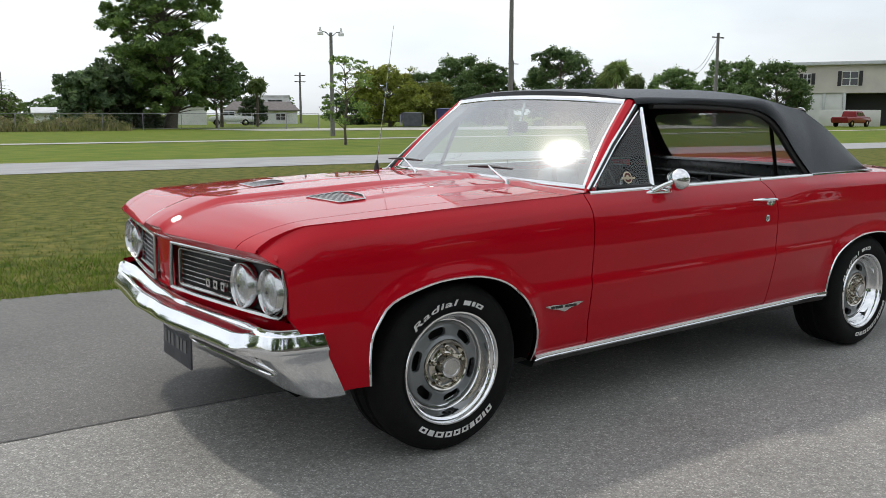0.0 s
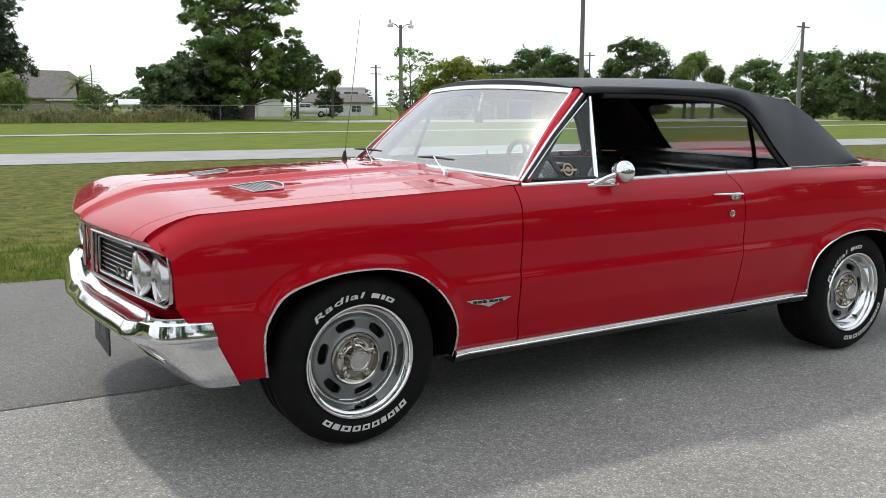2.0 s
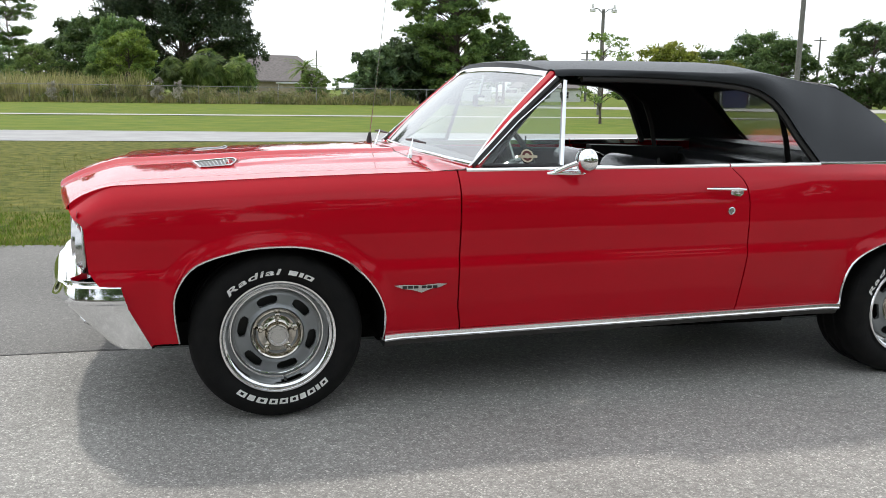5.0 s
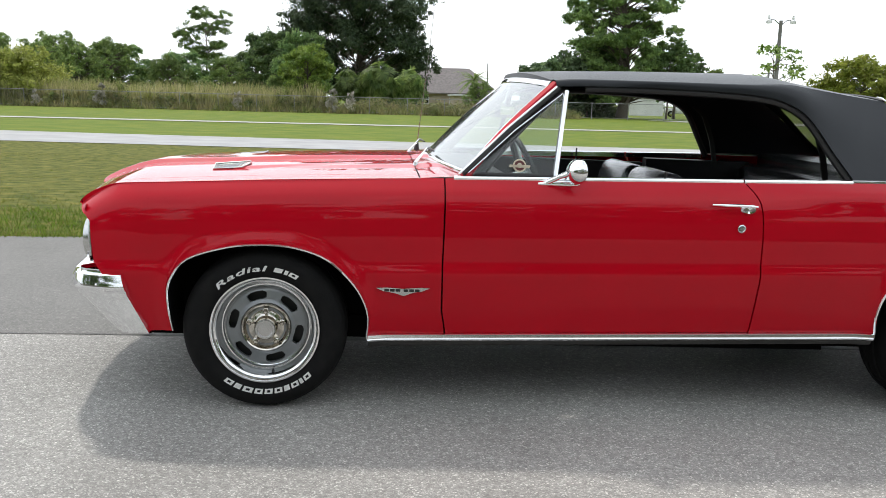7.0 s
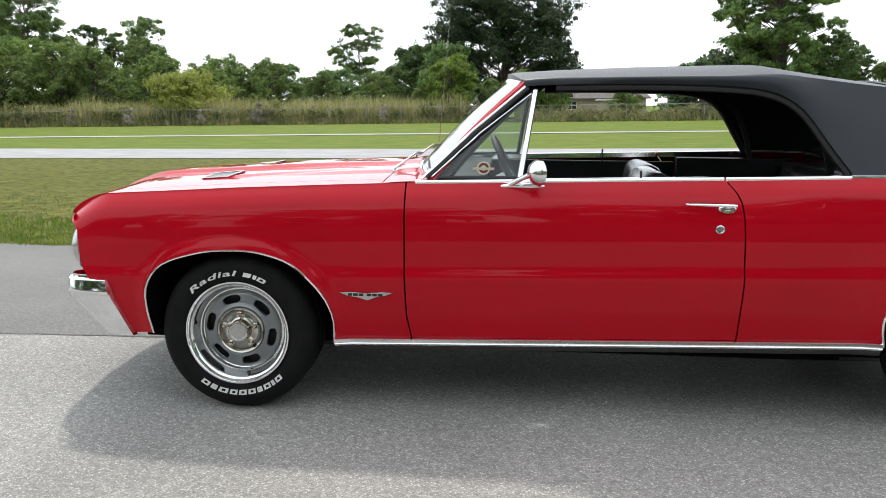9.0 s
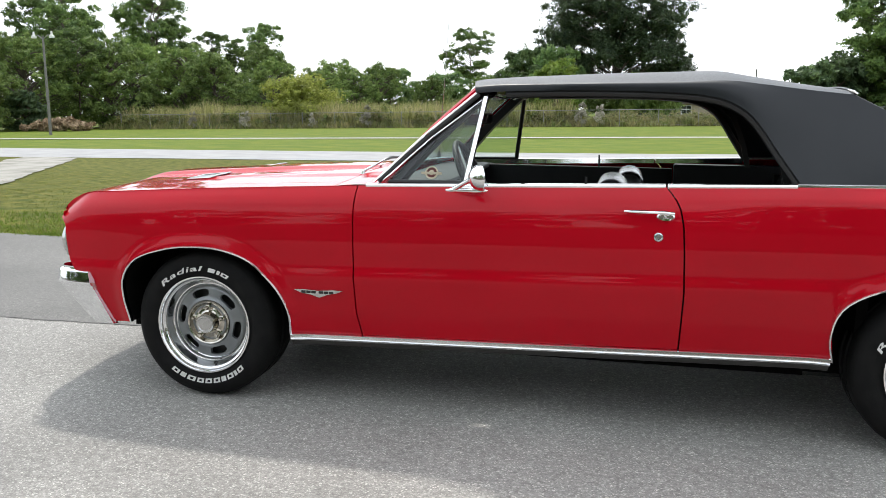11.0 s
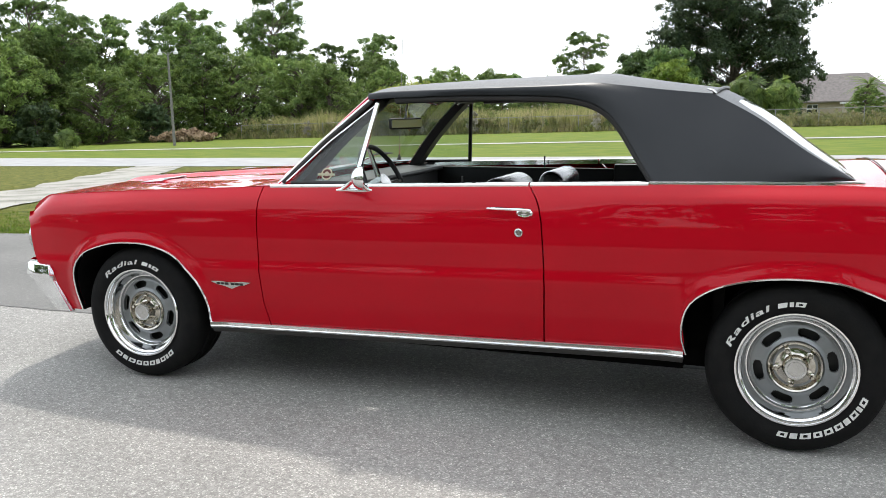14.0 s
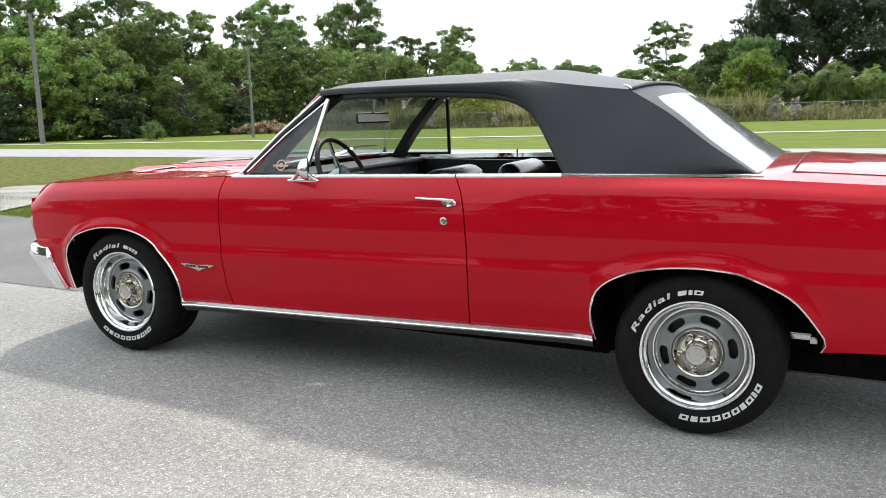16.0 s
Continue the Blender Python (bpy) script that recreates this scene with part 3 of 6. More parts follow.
# inner body: floor, inner wings, bulkheads
for piece, lo, hi in (
    ("floor_pan", (-0.50, -0.58, 0.225), (4.10, 0.58, 0.32)),
    # rails and muffler: unseen boxes added to keep far-side light from under the car
    ("rail_light_block", (0.45, -0.52, 0.190), (2.50, -0.42, 0.245)),
    ("rail_light_block", (0.45, 0.56, 0.165), (2.50, 0.66, 0.245)),
    ("muffler_light_block", (1.30, 0.18, 0.155), (2.10, 0.46, 0.224)),
    ("cabin_floor", (0.42, -0.68, 0.255), (2.50, 0.68, 0.33)),
    ("inner_wing", (-0.60, -0.56, 0.30), (0.66, -0.52, 0.86)),
    ("inner_wing", (-0.60, 0.52, 0.30), (0.66, 0.56, 0.86)),
    ("bulkhead", (0.60, -0.76, 0.30), (0.66, 0.76, 0.90)),
    ("rear_bulkhead", (2.62, -0.76, 0.30), (2.66, 0.76, 0.93)),
    ("radiator_panel", (-0.60, -0.70, 0.30), (-0.56, 0.70, 0.78)),
    ("inner_quarter", (2.50, -0.58, 0.30), (3.50, -0.54, 0.93)),
    ("inner_quarter", (2.50, 0.54, 0.30), (3.50, 0.58, 0.93)),
    ("trunk_wall", (3.44, -0.76, 0.32), (3.48, 0.76, 0.90)),
    ("axle", (-0.05, -0.7, 0.28), (0.05, 0.7, 0.36)),
    ("axle", (2.87, -0.7, 0.28), (2.97, 0.7, 0.36)),
):
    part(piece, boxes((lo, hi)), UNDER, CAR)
for side in (-1, 1):
    for cx, line in ((0.02, FRONT_ARCH), (2.94, REAR_ARCH)):
        bm = bmesh.new()
        rows = []
        for xa, za in line:
            y = half_width(xa, za)
            rows.append([(xa, side * (y - 0.018), za), (cx + (xa - cx) * 1.02, side * 0.55, 0.33 + (za - 0.33) * 1.02)])
        grid(bm, rows)
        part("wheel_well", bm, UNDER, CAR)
    part("door_inner", boxes(((0.70, min(side * 0.74, side * 0.775), 0.34), (2.0, max(side * 0.74, side * 0.775), 0.935)), bevel=0.012), DOOR_VINYL, CAR)
    part("quarter_inner", boxes(((2.005, min(side * 0.70, side * 0.775), 0.34), (2.495, max(side * 0.70, side * 0.775), 0.70)), ((2.005, min(side * 0.70, side * 0.775), 0.703), (2.64, max(side * 0.70, side * 0.775), 0.962)), bevel=0.012), DOOR_VINYL, CAR)


# belt mouldings
for side in (-1, 1):
    for xa, xb in ((0.72, 1.902), (1.909, 2.37)):
        bm = bmesh.new()
        rows = []
        for x in np.linspace(xa, xb, 24):
            y = half_width(x, top_z(x))
            rows.append([(x, side * (y + q), top_z(x) + h) for q, h in ((0.004, -0.008), (0.006, 0.001), (0.002, 0.008), (-0.010, 0.010), (-0.020, 0.006), (-0.022, -0.02))])
        grid(bm, rows)
        part("belt_moulding", bm, CHROME, CAR, "bright belt-line moulding")
    bm = bmesh.new()
    rows = []
    for x in np.linspace(2.37, 3.12, 24):
        y = half_width(x, top_z(x)) - 0.006 - 0.07 * smoothstep(2.4, 3.1, x)
        rows.append([(x, side * (y + q), top_z(x) + h) for q, h in ((0.007, 0.0), (0.006, 0.008), (0.0, 0.012), (-0.008, 0.012), (-0.010, 0.0))])
    grid(bm, rows)
    part("top_moulding", bm, DULL_CHROME, CAR)


# windshield
def ws_point(u, v):
    """u across (-1 to 1), v up (0 to 1)."""
    yb, yt = 0.735 * u, 0.612 * u
    b = Vector((ws_base(yb) + 0.01, yb, 0.962 + 0.012 * (1 - u * u)))
    t = Vector((ws_top(yt), yt, 1.330 + 0.022 * (1 - u * u)))
    p = b.lerp(t, v)
    p.x -= 0.018 * math.sin(math.pi * v)
    return p


bm = bmesh.new()
grid(bm, [[ws_point(u, v) for u in np.linspace(-1, 1, 33)] for v in np.linspace(0, 1, 14)])
ob = part("windshield", bm, SCREEN_GLASS, CAR)
ob.visible_shadow = False


def band(name, pts, w, mat, label="", h=0.012):
    """A slightly domed bright strip along points, each with its own width direction and outward normal."""
    bm = bmesh.new()
    rows = []
    for p, d, n in pts:
        p, d, n = Vector(p), Vector(d).normalized(), Vector(n).normalized()
        rows.append([p - d * w / 2 - n * h * 0.5, p - d * w / 2 + n * h * 0.3, p - d * w / 4 + n * h * 0.8, p + n * h, p + d * w / 4 + n * h * 0.8, p + d * w / 2 + n * h * 0.3, p + d * w / 2 - n * h * 0.5])
    grid(bm, rows)
    part(name, bm, mat, CAR, label)


def ws_frame(u0, v0, u1, v1, n):
    out = []
    for t in np.linspace(0, 1, n):
        u, v = lerp(u0, u1, t), lerp(v0, v1, t)
        p = ws_point(u, v)
        du = ws_point(u + 0.01, v) - ws_point(u - 0.01, v)
        dv = ws_point(u, v + 0.01) - ws_point(u, v - 0.01)
        nrm = dv.cross(du)
        if nrm.x > 0:
            nrm = -nrm
        out.append((p, dv if v0 == v1 else du, nrm))
    return out


band("windshield_moulding", ws_frame(-1, 1, 1, 1, 24), 0.034, CHROME)
band("windshield_moulding", ws_frame(-1, 0, 1, 0, 30), 0.024, CHROME)
for side in (-1, 1):
    band("windshield_moulding", ws_frame(side * 0.985, 0, side * 0.985, 1, 14), 0.014, CHROME, "", 0.004)
    # pillar: a red strip beside the moulding
    bm = bmesh.new()
    rows = []
    for v in np.linspace(-0.05, 1.02, 14):
        p = ws_point(side, v)
        o = Vector((0.0, side, 0.0))
        rows.append([p - o * 0.002 + Vector((-0.006, 0, 0.0)), p + o * 0.016 + Vector((-0.006, 0, 0.005)), p + o * 0.036 + Vector((0.008, 0, 0.003)), p + o * 0.036 + Vector((0.022, 0, -0.004)), p + Vector((0.030, -side * 0.02, -0.012))])
    grid(bm, rows)
    part("pillar", bm, RED, CAR, "red windshield pillar")
    bm = bmesh.new()
    rows = []
    for v in np.linspace(-0.08, 1.0, 12):
        p = ws_point(side, v)
        rows.append([p + Vector((0.012, side * 0.006, 0)), p + Vector((0.062, side * 0.020, -0.012)), p + Vector((0.075, side * -0.004, -0.016)), p + Vector((0.070, side * -0.075, -0.016)), p + Vector((0.020, side * -0.080, -0.006))])
    grid(bm, rows, True)
    part("pillar_trim", bm, BLACK, CAR, "black inner pillar trim")
    # vent window with its bright frame
    a = Vector((0.775, side * 0.772, 0.958))
    b = Vector((1.128, side * 0.792, 0.966))
    c = Vector((1.182, side * 0.655, 1.305))
    c2 = Vector((1.150, side * 0.652, 1.318))
    bm = bmesh.new()
    tube(bm, [a + Vector((-0.032, side * 0.004, 0)), a.lerp(c2, 0.5) + Vector((-0.026, side * 0.004, 0.008)), c2 + Vector((-0.008, side * 0.003, 0.002))], 0.0055, 8)
    tube(bm, [a + Vector((0.006, 0, 0.008)), a.lerp(c2, 0.5) + Vector((0.004, 0, 0.0)), c + Vector((-0.016, 0, -0.012))], 0.0042, 8)
    part("vent_frame", bm, CHROME, CAR)
    bm = bmesh.new()
    tube(bm, [a + Vector((-0.015, -side * 0.003, 0.002)), a.lerp(c2, 0.5) + Vector((-0.012, -side * 0.003, 0.005)), c2 + Vector((0.002, -side * 0.003, -0.002))], 0.0105, 8)
    part("vent_gasket", bm, BLACK, CAR, "black rubber gasket round the vent window")
    bm = bmesh.new()
    tube(bm, [b, c], 0.0115, 8)
    part("vent_post", bm, CHROME if side < 0 else BLACK, CAR)
    bm = bmesh.new()
    grid(bm, [[a.lerp(b, t) for t in np.linspace(0.02, 1, 6)], [c.lerp(c, t) for t in np.linspace(0, 1, 6)]])
    ob = part("vent_glass", bm, GLASS, CAR)
    ob.visible_shadow = False
    bm = bmesh.new()
    tube(bm, [a + Vector((0.03, 0, 0.004)), b + Vector((0, 0, 0.002))], 0.008, 8)
    part("vent_seal", bm, BLACK, CAR)

bm = bmesh.new()
rows = []
for u in np.linspace(-1, 1, 21):
    p = ws_point(u, 1.0)
    rows.append([p + Vector((0.012, 0, -0.004)), p + Vector((0.075, 0, -0.030)), p + Vector((0.095, 0, -0.010)), p + Vector((0.085, 0, 0.025)), p + Vector((0.012, 0, 0.020))])
grid(bm, rows, True)
part("header_trim", bm, BLACK, CAR, "black padded header")

# wipers
for y0, x0 in ((-0.42, 0.625), (0.30, 0.635)):
    z0 = 0.975
    bm = bmesh.new()
    tube(bm, [(x0 - 0.035, y0 - 0.02, z0 - 0.03), (x0 - 0.036, y0 - 0.02, z0 - 0.002)], [0.015, 0.010], 12)
    tube(bm, [(x0 - 0.036, y0 - 0.02, z0 - 0.004), (x0 - 0.005, y0 + 0.08, z0 + 0.020), (x0 + 0.035, y0 + 0.20, z0 + 0.052)], [0.007, 0.0055, 0.004], 8)
    part("wiper_arm", bm, CHROME, CAR)
    bm = bmesh.new()
    tube(bm, [(x0 + 0.05, y0 + 0.05, z0 + 0.045), (x0 + 0.035, y0 + 0.2, z0 + 0.048), (x0 + 0.045, y0 + 0.36, z0 + 0.040)], [0.004, 0.008, 0.004], 6)
    part("wiper_blade", bm, BLACK, CAR)


# soft top
def roof_z(x):
    return tab(x, [(1.06, 1.362), (1.10, 1.376), (1.15, 1.390), (1.3, 1.403), (1.6, 1.417), (1.9, 1.426), (2.08, 1.431), (2.14, 1.429), (2.2, 1.418), (2.35, 1.393), (2.5, 1.369), (2.60, 1.354), (2.66, 1.335)])


UP = curve([(1.128, 0.605, 1.347), (1.22, 0.624, 1.355), (1.5, 0.641, 1.360), (1.9, 0.646, 1.370), (2.114, 0.645, 1.377), (2.25, 0.636, 1.364), (2.42, 0.621, 1.344), (2.583, 0.602, 1.328)], 60)
LOW = [(1.140, 0.660, 1.322), (1.30, 0.668, 1.330), (1.6, 0.670, 1.335), (1.9, 0.672, 1.330), (2.07, 0.676, 1.314), (2.17, 0.690, 1.275), (2.235, 0.710, 1.215), (2.31, 0.748, 1.105), (2.385, 0.795, 0.998)]
LOW = np.concatenate([curve(LOW, 46), curve([(2.385, 0.795, 0.998), (2.6, 0.785, 1.003), (2.85, 0.760, 1.007), (3.09, 0.722, 1.010)], 15)[1:]])
SEAM = curve([(2.583, 0.602, 1.328), (2.75, 0.648, 1.235), (2.92, 0.692, 1.115), (3.09, 0.722, 1.010)], 20)


def roof_point(i, k, n=24):
    x, y, z = UP[i]
    s = lerp(-1, 1, k / n)
    zc = roof_z(x)
    xc = x - 0.060 * (1 - s * s) * max(0, 1 - i / 9) + 0.03 * (1 - s * s) * smoothstep(2.3, 2.6, x)
    return (xc, y * s, zc - (zc - z) * abs(s) ** 2.6)


bm = bmesh.new()
rows = [[roof_point(i, k) for k in range(25)] for i in range(60)]
front = [(p[0] - 0.004, p[1], p[2] - 0.020) for p in rows[0]]
grid(bm, [front] + rows)
ob = part("roof_canvas", bm, CANVAS, CAR, "black vinyl soft top")
for side in (-1, 1):
    bm = bmesh.new()
    lines = []
    # the upper line follows the roof edge and then the corner seam
    ups = np.array([UP[min(int(i * 59 / 45), 59)] if i <= 45 else SEAM[min(int((i - 45) * 19 / 14), 19)] for i in range(60)])
    for i in range(60):
        a, b = Vector(ups[i]), Vector(LOW[i])
        row = []
        for t in np.linspace(0, 1, 12):
            p = a.lerp(b, t)
            out = 0.010 * math.sin(math.pi * t)
            dent = 0.006 * noise.noise((p.x * 4, p.z * 4, 1)) * math.sin(math.pi * t)
            p.y += out + dent
            p.z += 0.012 * math.sin(math.pi * min(1, t * 1.0)) * (1 - smoothstep(2.1, 2.5, p.x))
            row.append((p.x, side * p.y, p.z))
        lines.append(row)
    grid(bm, lines)
    inner = [[(p[0], p[1] - side * 0.03, p[2] + 0.004) for p in [r[-1] for r in lines]], [r[-1] for r in lines]]
    grid(bm, inner)
    part("top_side", bm, CANVAS, CAR, "", 75)
    # rail under the canvas edge
    bm = bmesh.new()
    rail = [(p[0], side * (p[1] - 0.024), p[2] - 0.010) for p in LOW[4:46]]
    tube(bm, rail, 0.017, 8)
    part("roof_rail", bm, BLACK, CAR)

bm, gm = bmesh.new(), bmesh.new()
back = []
for i, (x, y, z) in enumerate(SEAM):
    t = i / 19
    row = []
    edge = lerp(0.84, 0.94, t) - 0.9 * max(0.0, 0.24 - t)
    for k in range(33):
        s = -lerp(1, edge, k / 3) if k < 3 else lerp(edge, 1, (k - 29) / 3) if k > 29 else lerp(-edge, edge, (k - 3) / 26)
        crown = roof_z(2.60) - 1.326
        row.append((x + (0.022 + 0.012 * t) * (1 - s * s), y * s, z + (crown * (1 - t)) * (1 - abs(s) ** 2.6) + 0.012 * math.sin(math.pi * t) * (1 - s * s)))
    back.append(row)
vs = [[bm.verts.new(p) for p in row] for row in back]
gs = [[gm.verts.new(p) for p in row] for row in back]
for i in range(19):
    for k in range(32):
        inside = 3 <= i < 19 and 3 <= k < 29
        (gm if inside else bm).faces.new([(gs if inside else vs)[i + a][k + b] for a, b in ((0, 0), (0, 1), (1, 1), (1, 0))])
for one in (bm, gm):
    bmesh.ops.delete(one, geom=[v for v in one.verts if not v.link_faces], context="VERTS")
part("back_curtain", bm, CANVAS, CAR)
ob = part("rear_window", gm, PLASTIC_GLASS, CAR, "clear rear window in the soft top")
ob.visible_shadow = False
bm = bmesh.new()
tube(bm, [(p[0] + 0.004, p[1], p[2] + 0.003) for p in [roof_point(59, k) for k in range(25)]], 0.007, 6)
part("rear_bow_binding", bm, CANVAS, CAR)
for side in (-1, 1):
    bm = bmesh.new()
    tube(bm, [(2.560, side * 0.590, 1.346), (2.580, side * 0.600, 1.340), (2.594, side * 0.606, 1.330)], [0.003, 0.0055, 0.003], 8)
    part("bow_tip", bm, CHROME, CAR, "bright cap at the end of the rear bow")

# wheels
HUB = material("aged_hub_chrome", (0.66, 0.63, 0.57), 0.10, 1.0, color2=(0.45, 0.42, 0.36), scale=30)


def bent_word(word, start, end, radius, height):
    """Triangles of a word in the built-in font, bent round a wheel's axis from one angle to another."""
    text = bpy.data.curves.new("word", "FONT")
    text.body, text.size, text.shear, text.offset, text.space_character = word, 1.0, 0.18, 0.022, 1.12
    ob = bpy.data.objects.new("word", text)
    me = ob.to_mesh()
    me.calc_loop_triangles()
    pts = [tuple(v.co) for v in me.vertices]
    tris = [tuple(t.vertices) for t in me.loop_triangles]
    ob.to_mesh_clear()
    bpy.data.objects.remove(ob)
    bpy.data.curves.remove(text)
    x0, x1 = min(p[0] for p in pts), max(p[0] for p in pts)
    z0, z1 = 0.0, max(p[1] for p in pts)
    out = []
    for t in tris:
        face = []
        for k in t:
            a = lerp(start, end, (pts[k][0] - x0) / (x1 - x0))
            r = radius + height * (pts[k][1] - z0) / (z1 - z0)
            face.append((-r * math.sin(a), -0.0585, r * math.cos(a)))
        out.append(face)
    return out


def wheel(x, side, turn):
    w = new("wheel")
    w.parent = CAR
    y0 = side * 0.81
    w.matrix_basis = pose(x, y0, 0.325) @ (pose(0, 0, 0, 0, 0, 180) if side > 0 else Matrix()) @ pose(0, 0, 0, 0, turn, 0)
    bm = bmesh.new()
    # tyre: outer face towards -y
    prof = [(0.198, -0.030), (0.214, -0.043), (0.235, -0.052), (0.262, -0.057), (0.285, -0.053), (0.303, -0.042), (0.315, -0.026), (0.3215, -0.005), (0.3225, 0.03)]
    for k, yy in enumerate((0.030, 0.034, 0.066, 0.070, 0.100, 0.104, 0.136, 0.140)):
        prof.append((0.3225 if (k // 1) % 4 in (0, 3) else 0.315, yy))
    prof += [(0.3215, 0.17), (0.312, 0.195), (0.285, 0.215), (0.235, 0.212), (0.20, 0.20)]
    lathe_y(bm, prof, 96)
    part("tyre", bm, RUBBER, w)
    bm = bmesh.new()
    lathe_y(bm, [(0.203, -0.028), (0.213, -0.040), (0.216, -0.047), (0.213, -0.052), (0.207, -0.052), (0.202, -0.046), (0.1995, -0.037), (0.193, -0.034), (0.190, -0.029),
                 (0.186, -0.018), (0.178, 0.008), (0.174, 0.012), (0.170, 0.012), (0.165, 0.022), (0.160, 0.024), (0.150, 0.030)], 96)
    part("trim_ring", bm, CHROME, w, "polished trim ring")
    # centre disc with six slots
    bm = bmesh.new()
    seg = 192
    rings = [(0.161, 0.030), (0.160, 0.020), (0.157, 0.013), (0.152, 0.010), (0.148, 0.0085), (0.145, 0.008), (0.141, 0.0072), (0.121, 0.0045), (0.117, 0.004), (0.114, 0.0035), (0.108, 0.001), (0.1005, -0.003), (0.094, 0.006), (0.07, 0.006)]
    reach = {4: 6, 5: 8, 6: 9, 7: 8, 8: 6}
    vs = [[bm.verts.new((r * math.cos(2 * math.pi * k / seg), yy, r * math.sin(2 * math.pi * k / seg))) for k in range(seg)] for r, yy in rings]
    for i in range(len(rings) - 1):
        for k in range(seg):
            if abs((k - 9) % 32 - 15.5) < reach.get(i, 0):
                continue
            bm.faces.new((vs[i][k], vs[i][(k + 1) % seg], vs[i + 1][(k + 1) % seg], vs[i + 1][k]))
    rim = [e for e in bm.edges if e.is_boundary]
    ret = bmesh.ops.extrude_edge_only(bm, edges=rim)
    for v in ret["geom"]:
        if isinstance(v, bmesh.types.BMVert):
            v.co.y += 0.016
    part("wheel_disc", bm, ARGENT, w, "silver-grey painted disc with six slots", 50)
    bm = bmesh.new()
    lathe_y(bm, [(0.0, 0.055), (0.2, 0.055), (0.2, 0.12), (0.0, 0.12)], 48)
    part("brake_drum", bm, BLACK, w)
    bm = bmesh.new()
    lathe_y(bm, [(0.0985, 0.003), (0.0975, -0.008), (0.093, -0.013), (0.088, -0.010), (0.084, 0.001), (0.076, 0.008), (0.056, 0.008), (0.046, 0.002), (0.0415, -0.012), (0.040, -0.030)], 64)
    part("hub_ring", bm, HUB, w, "bright dished hub ring with a brassy tone")
    bm = bmesh.new()
    lathe_y(bm, [(0.0405, -0.028), (0.040, -0.040), (0.037, -0.0445), (0.030, -0.0445), (0.028, -0.042), (0.0, -0.043)], 48)
    part("centre_cap", bm, DULL_CHROME, w, "brushed round centre cap")
    for k in range(5):
        a = 2 * math.pi * k / 5 + 0.33
        bm = bmesh.new()
        lathe_y(bm, [(0.0135, 0.010), (0.0135, -0.008), (0.010, -0.010), (0.0095, -0.022), (0.006, -0.027), (0.0, -0.028)], 6, (0.067 * math.cos(a), 0, 0.067 * math.sin(a)))
        part("lug_nut", bm, HUB, w)
    bm = bmesh.new()
    tube(bm, [(0.03, 0.02, -0.181), (0.03, -0.012, -0.177), (0.03, -0.022, -0.175)], [0.006, 0.0055, 0.004], 8)
    part("valve_stem", bm, BLACK, w)
    # raised white sidewall marks, one bar to a character
    bm = bmesh.new()

    def arc(start, end, items, r0, r1):
        """Plain raised marks, one to a character: a bar, a framed block, or a gap (negative)."""
        total = sum(abs(q) for q, _ in items)
        at = start
        for q, hollow in items:
            step = (end - start) * abs(q) / total
            if q > 0:
                spans = ((0.10, 0.86, 0.0, 1.0),) if not hollow else ((0.08, 0.32, 0.0, 1.0), (0.64, 0.88, 0.0, 1.0), (0.32, 0.64, 0.0, 0.27), (0.32, 0.64, 0.73, 1.0))
                for f0, f1, g0, g1 in spans:
                    row = []
                    for g in (g0, g1):
                        rr, lean = lerp(r0, r1, g), 0.10 * (g - 0.5)
                        row.append([(-rr * math.sin(at + step * (f + lean)), -0.0585, rr * math.cos(at + step * (f + lean))) for f in (f0, (f0 + f1) / 2, f1)])
                    grid(bm, row)
            at += step

    up = radians(48)
    for v in bent_word("Radial", up, up - radians(50), 0.239, 0.0215):
        bm.faces.new([bm.verts.new(q) for q in v])
    arc(up - radians(55), up - radians(79), [(1.0, False), (0.45, False), (1.0, True)], 0.239, 0.2565)
    lo = radians(142)
    arc(lo + radians(85), lo, [(0.9, True), (0.45, False), (0.9, True), (0.7, False), (0.9, True), (0.9, True), (0.9, True), (1.1, True), (0.8, False), (1.0, True)], 0.2375, 0.259)
    tagged(part("sidewall_lettering", bm, LETTER, w, "raised white lettering round the black sidewall"), kind="stuff")
    return w


wheel(0.0, -1, 0)
wheel(2.921, -1, -25)
wheel(0.0, 1, 30)
wheel(2.921, 1, 50)


# front end: bumper, grilles, lamps
def bumper_line(n=81):
    half = [(-0.828, 0.0), (-0.822, 0.10), (-0.808, 0.25), (-0.778, 0.50), (-0.757, 0.70), (-0.746, 0.790), (-0.715, 0.845), (-0.66, 0.870), (-0.60, 0.879), (-0.545, 0.882)]
    line = [(x, -y) for x, y in half[::-1]] + half[1:]
    return curve(line, n)


BUMPER_LINE = bumper_line()
VALANCE = [(-0.024, 0.446), (-0.040, 0.420), (-0.060, 0.385), (-0.085, 0.345), (-0.108, 0.312), (-0.122, 0.298), (-0.150, 0.296)]
BUMPER_SECTION = [(-0.090, 0.530), (-0.082, 0.543), (-0.070, 0.548), (-0.060, 0.545), (-0.053, 0.534), (-0.042, 0.526), (-0.030, 0.527), (-0.018, 0.531), (-0.008, 0.528), (0.004, 0.507),
                  (0.015, 0.486), (0.016, 0.478), (0.010, 0.472), (-0.012, 0.467), (-0.022, 0.452)] + VALANCE


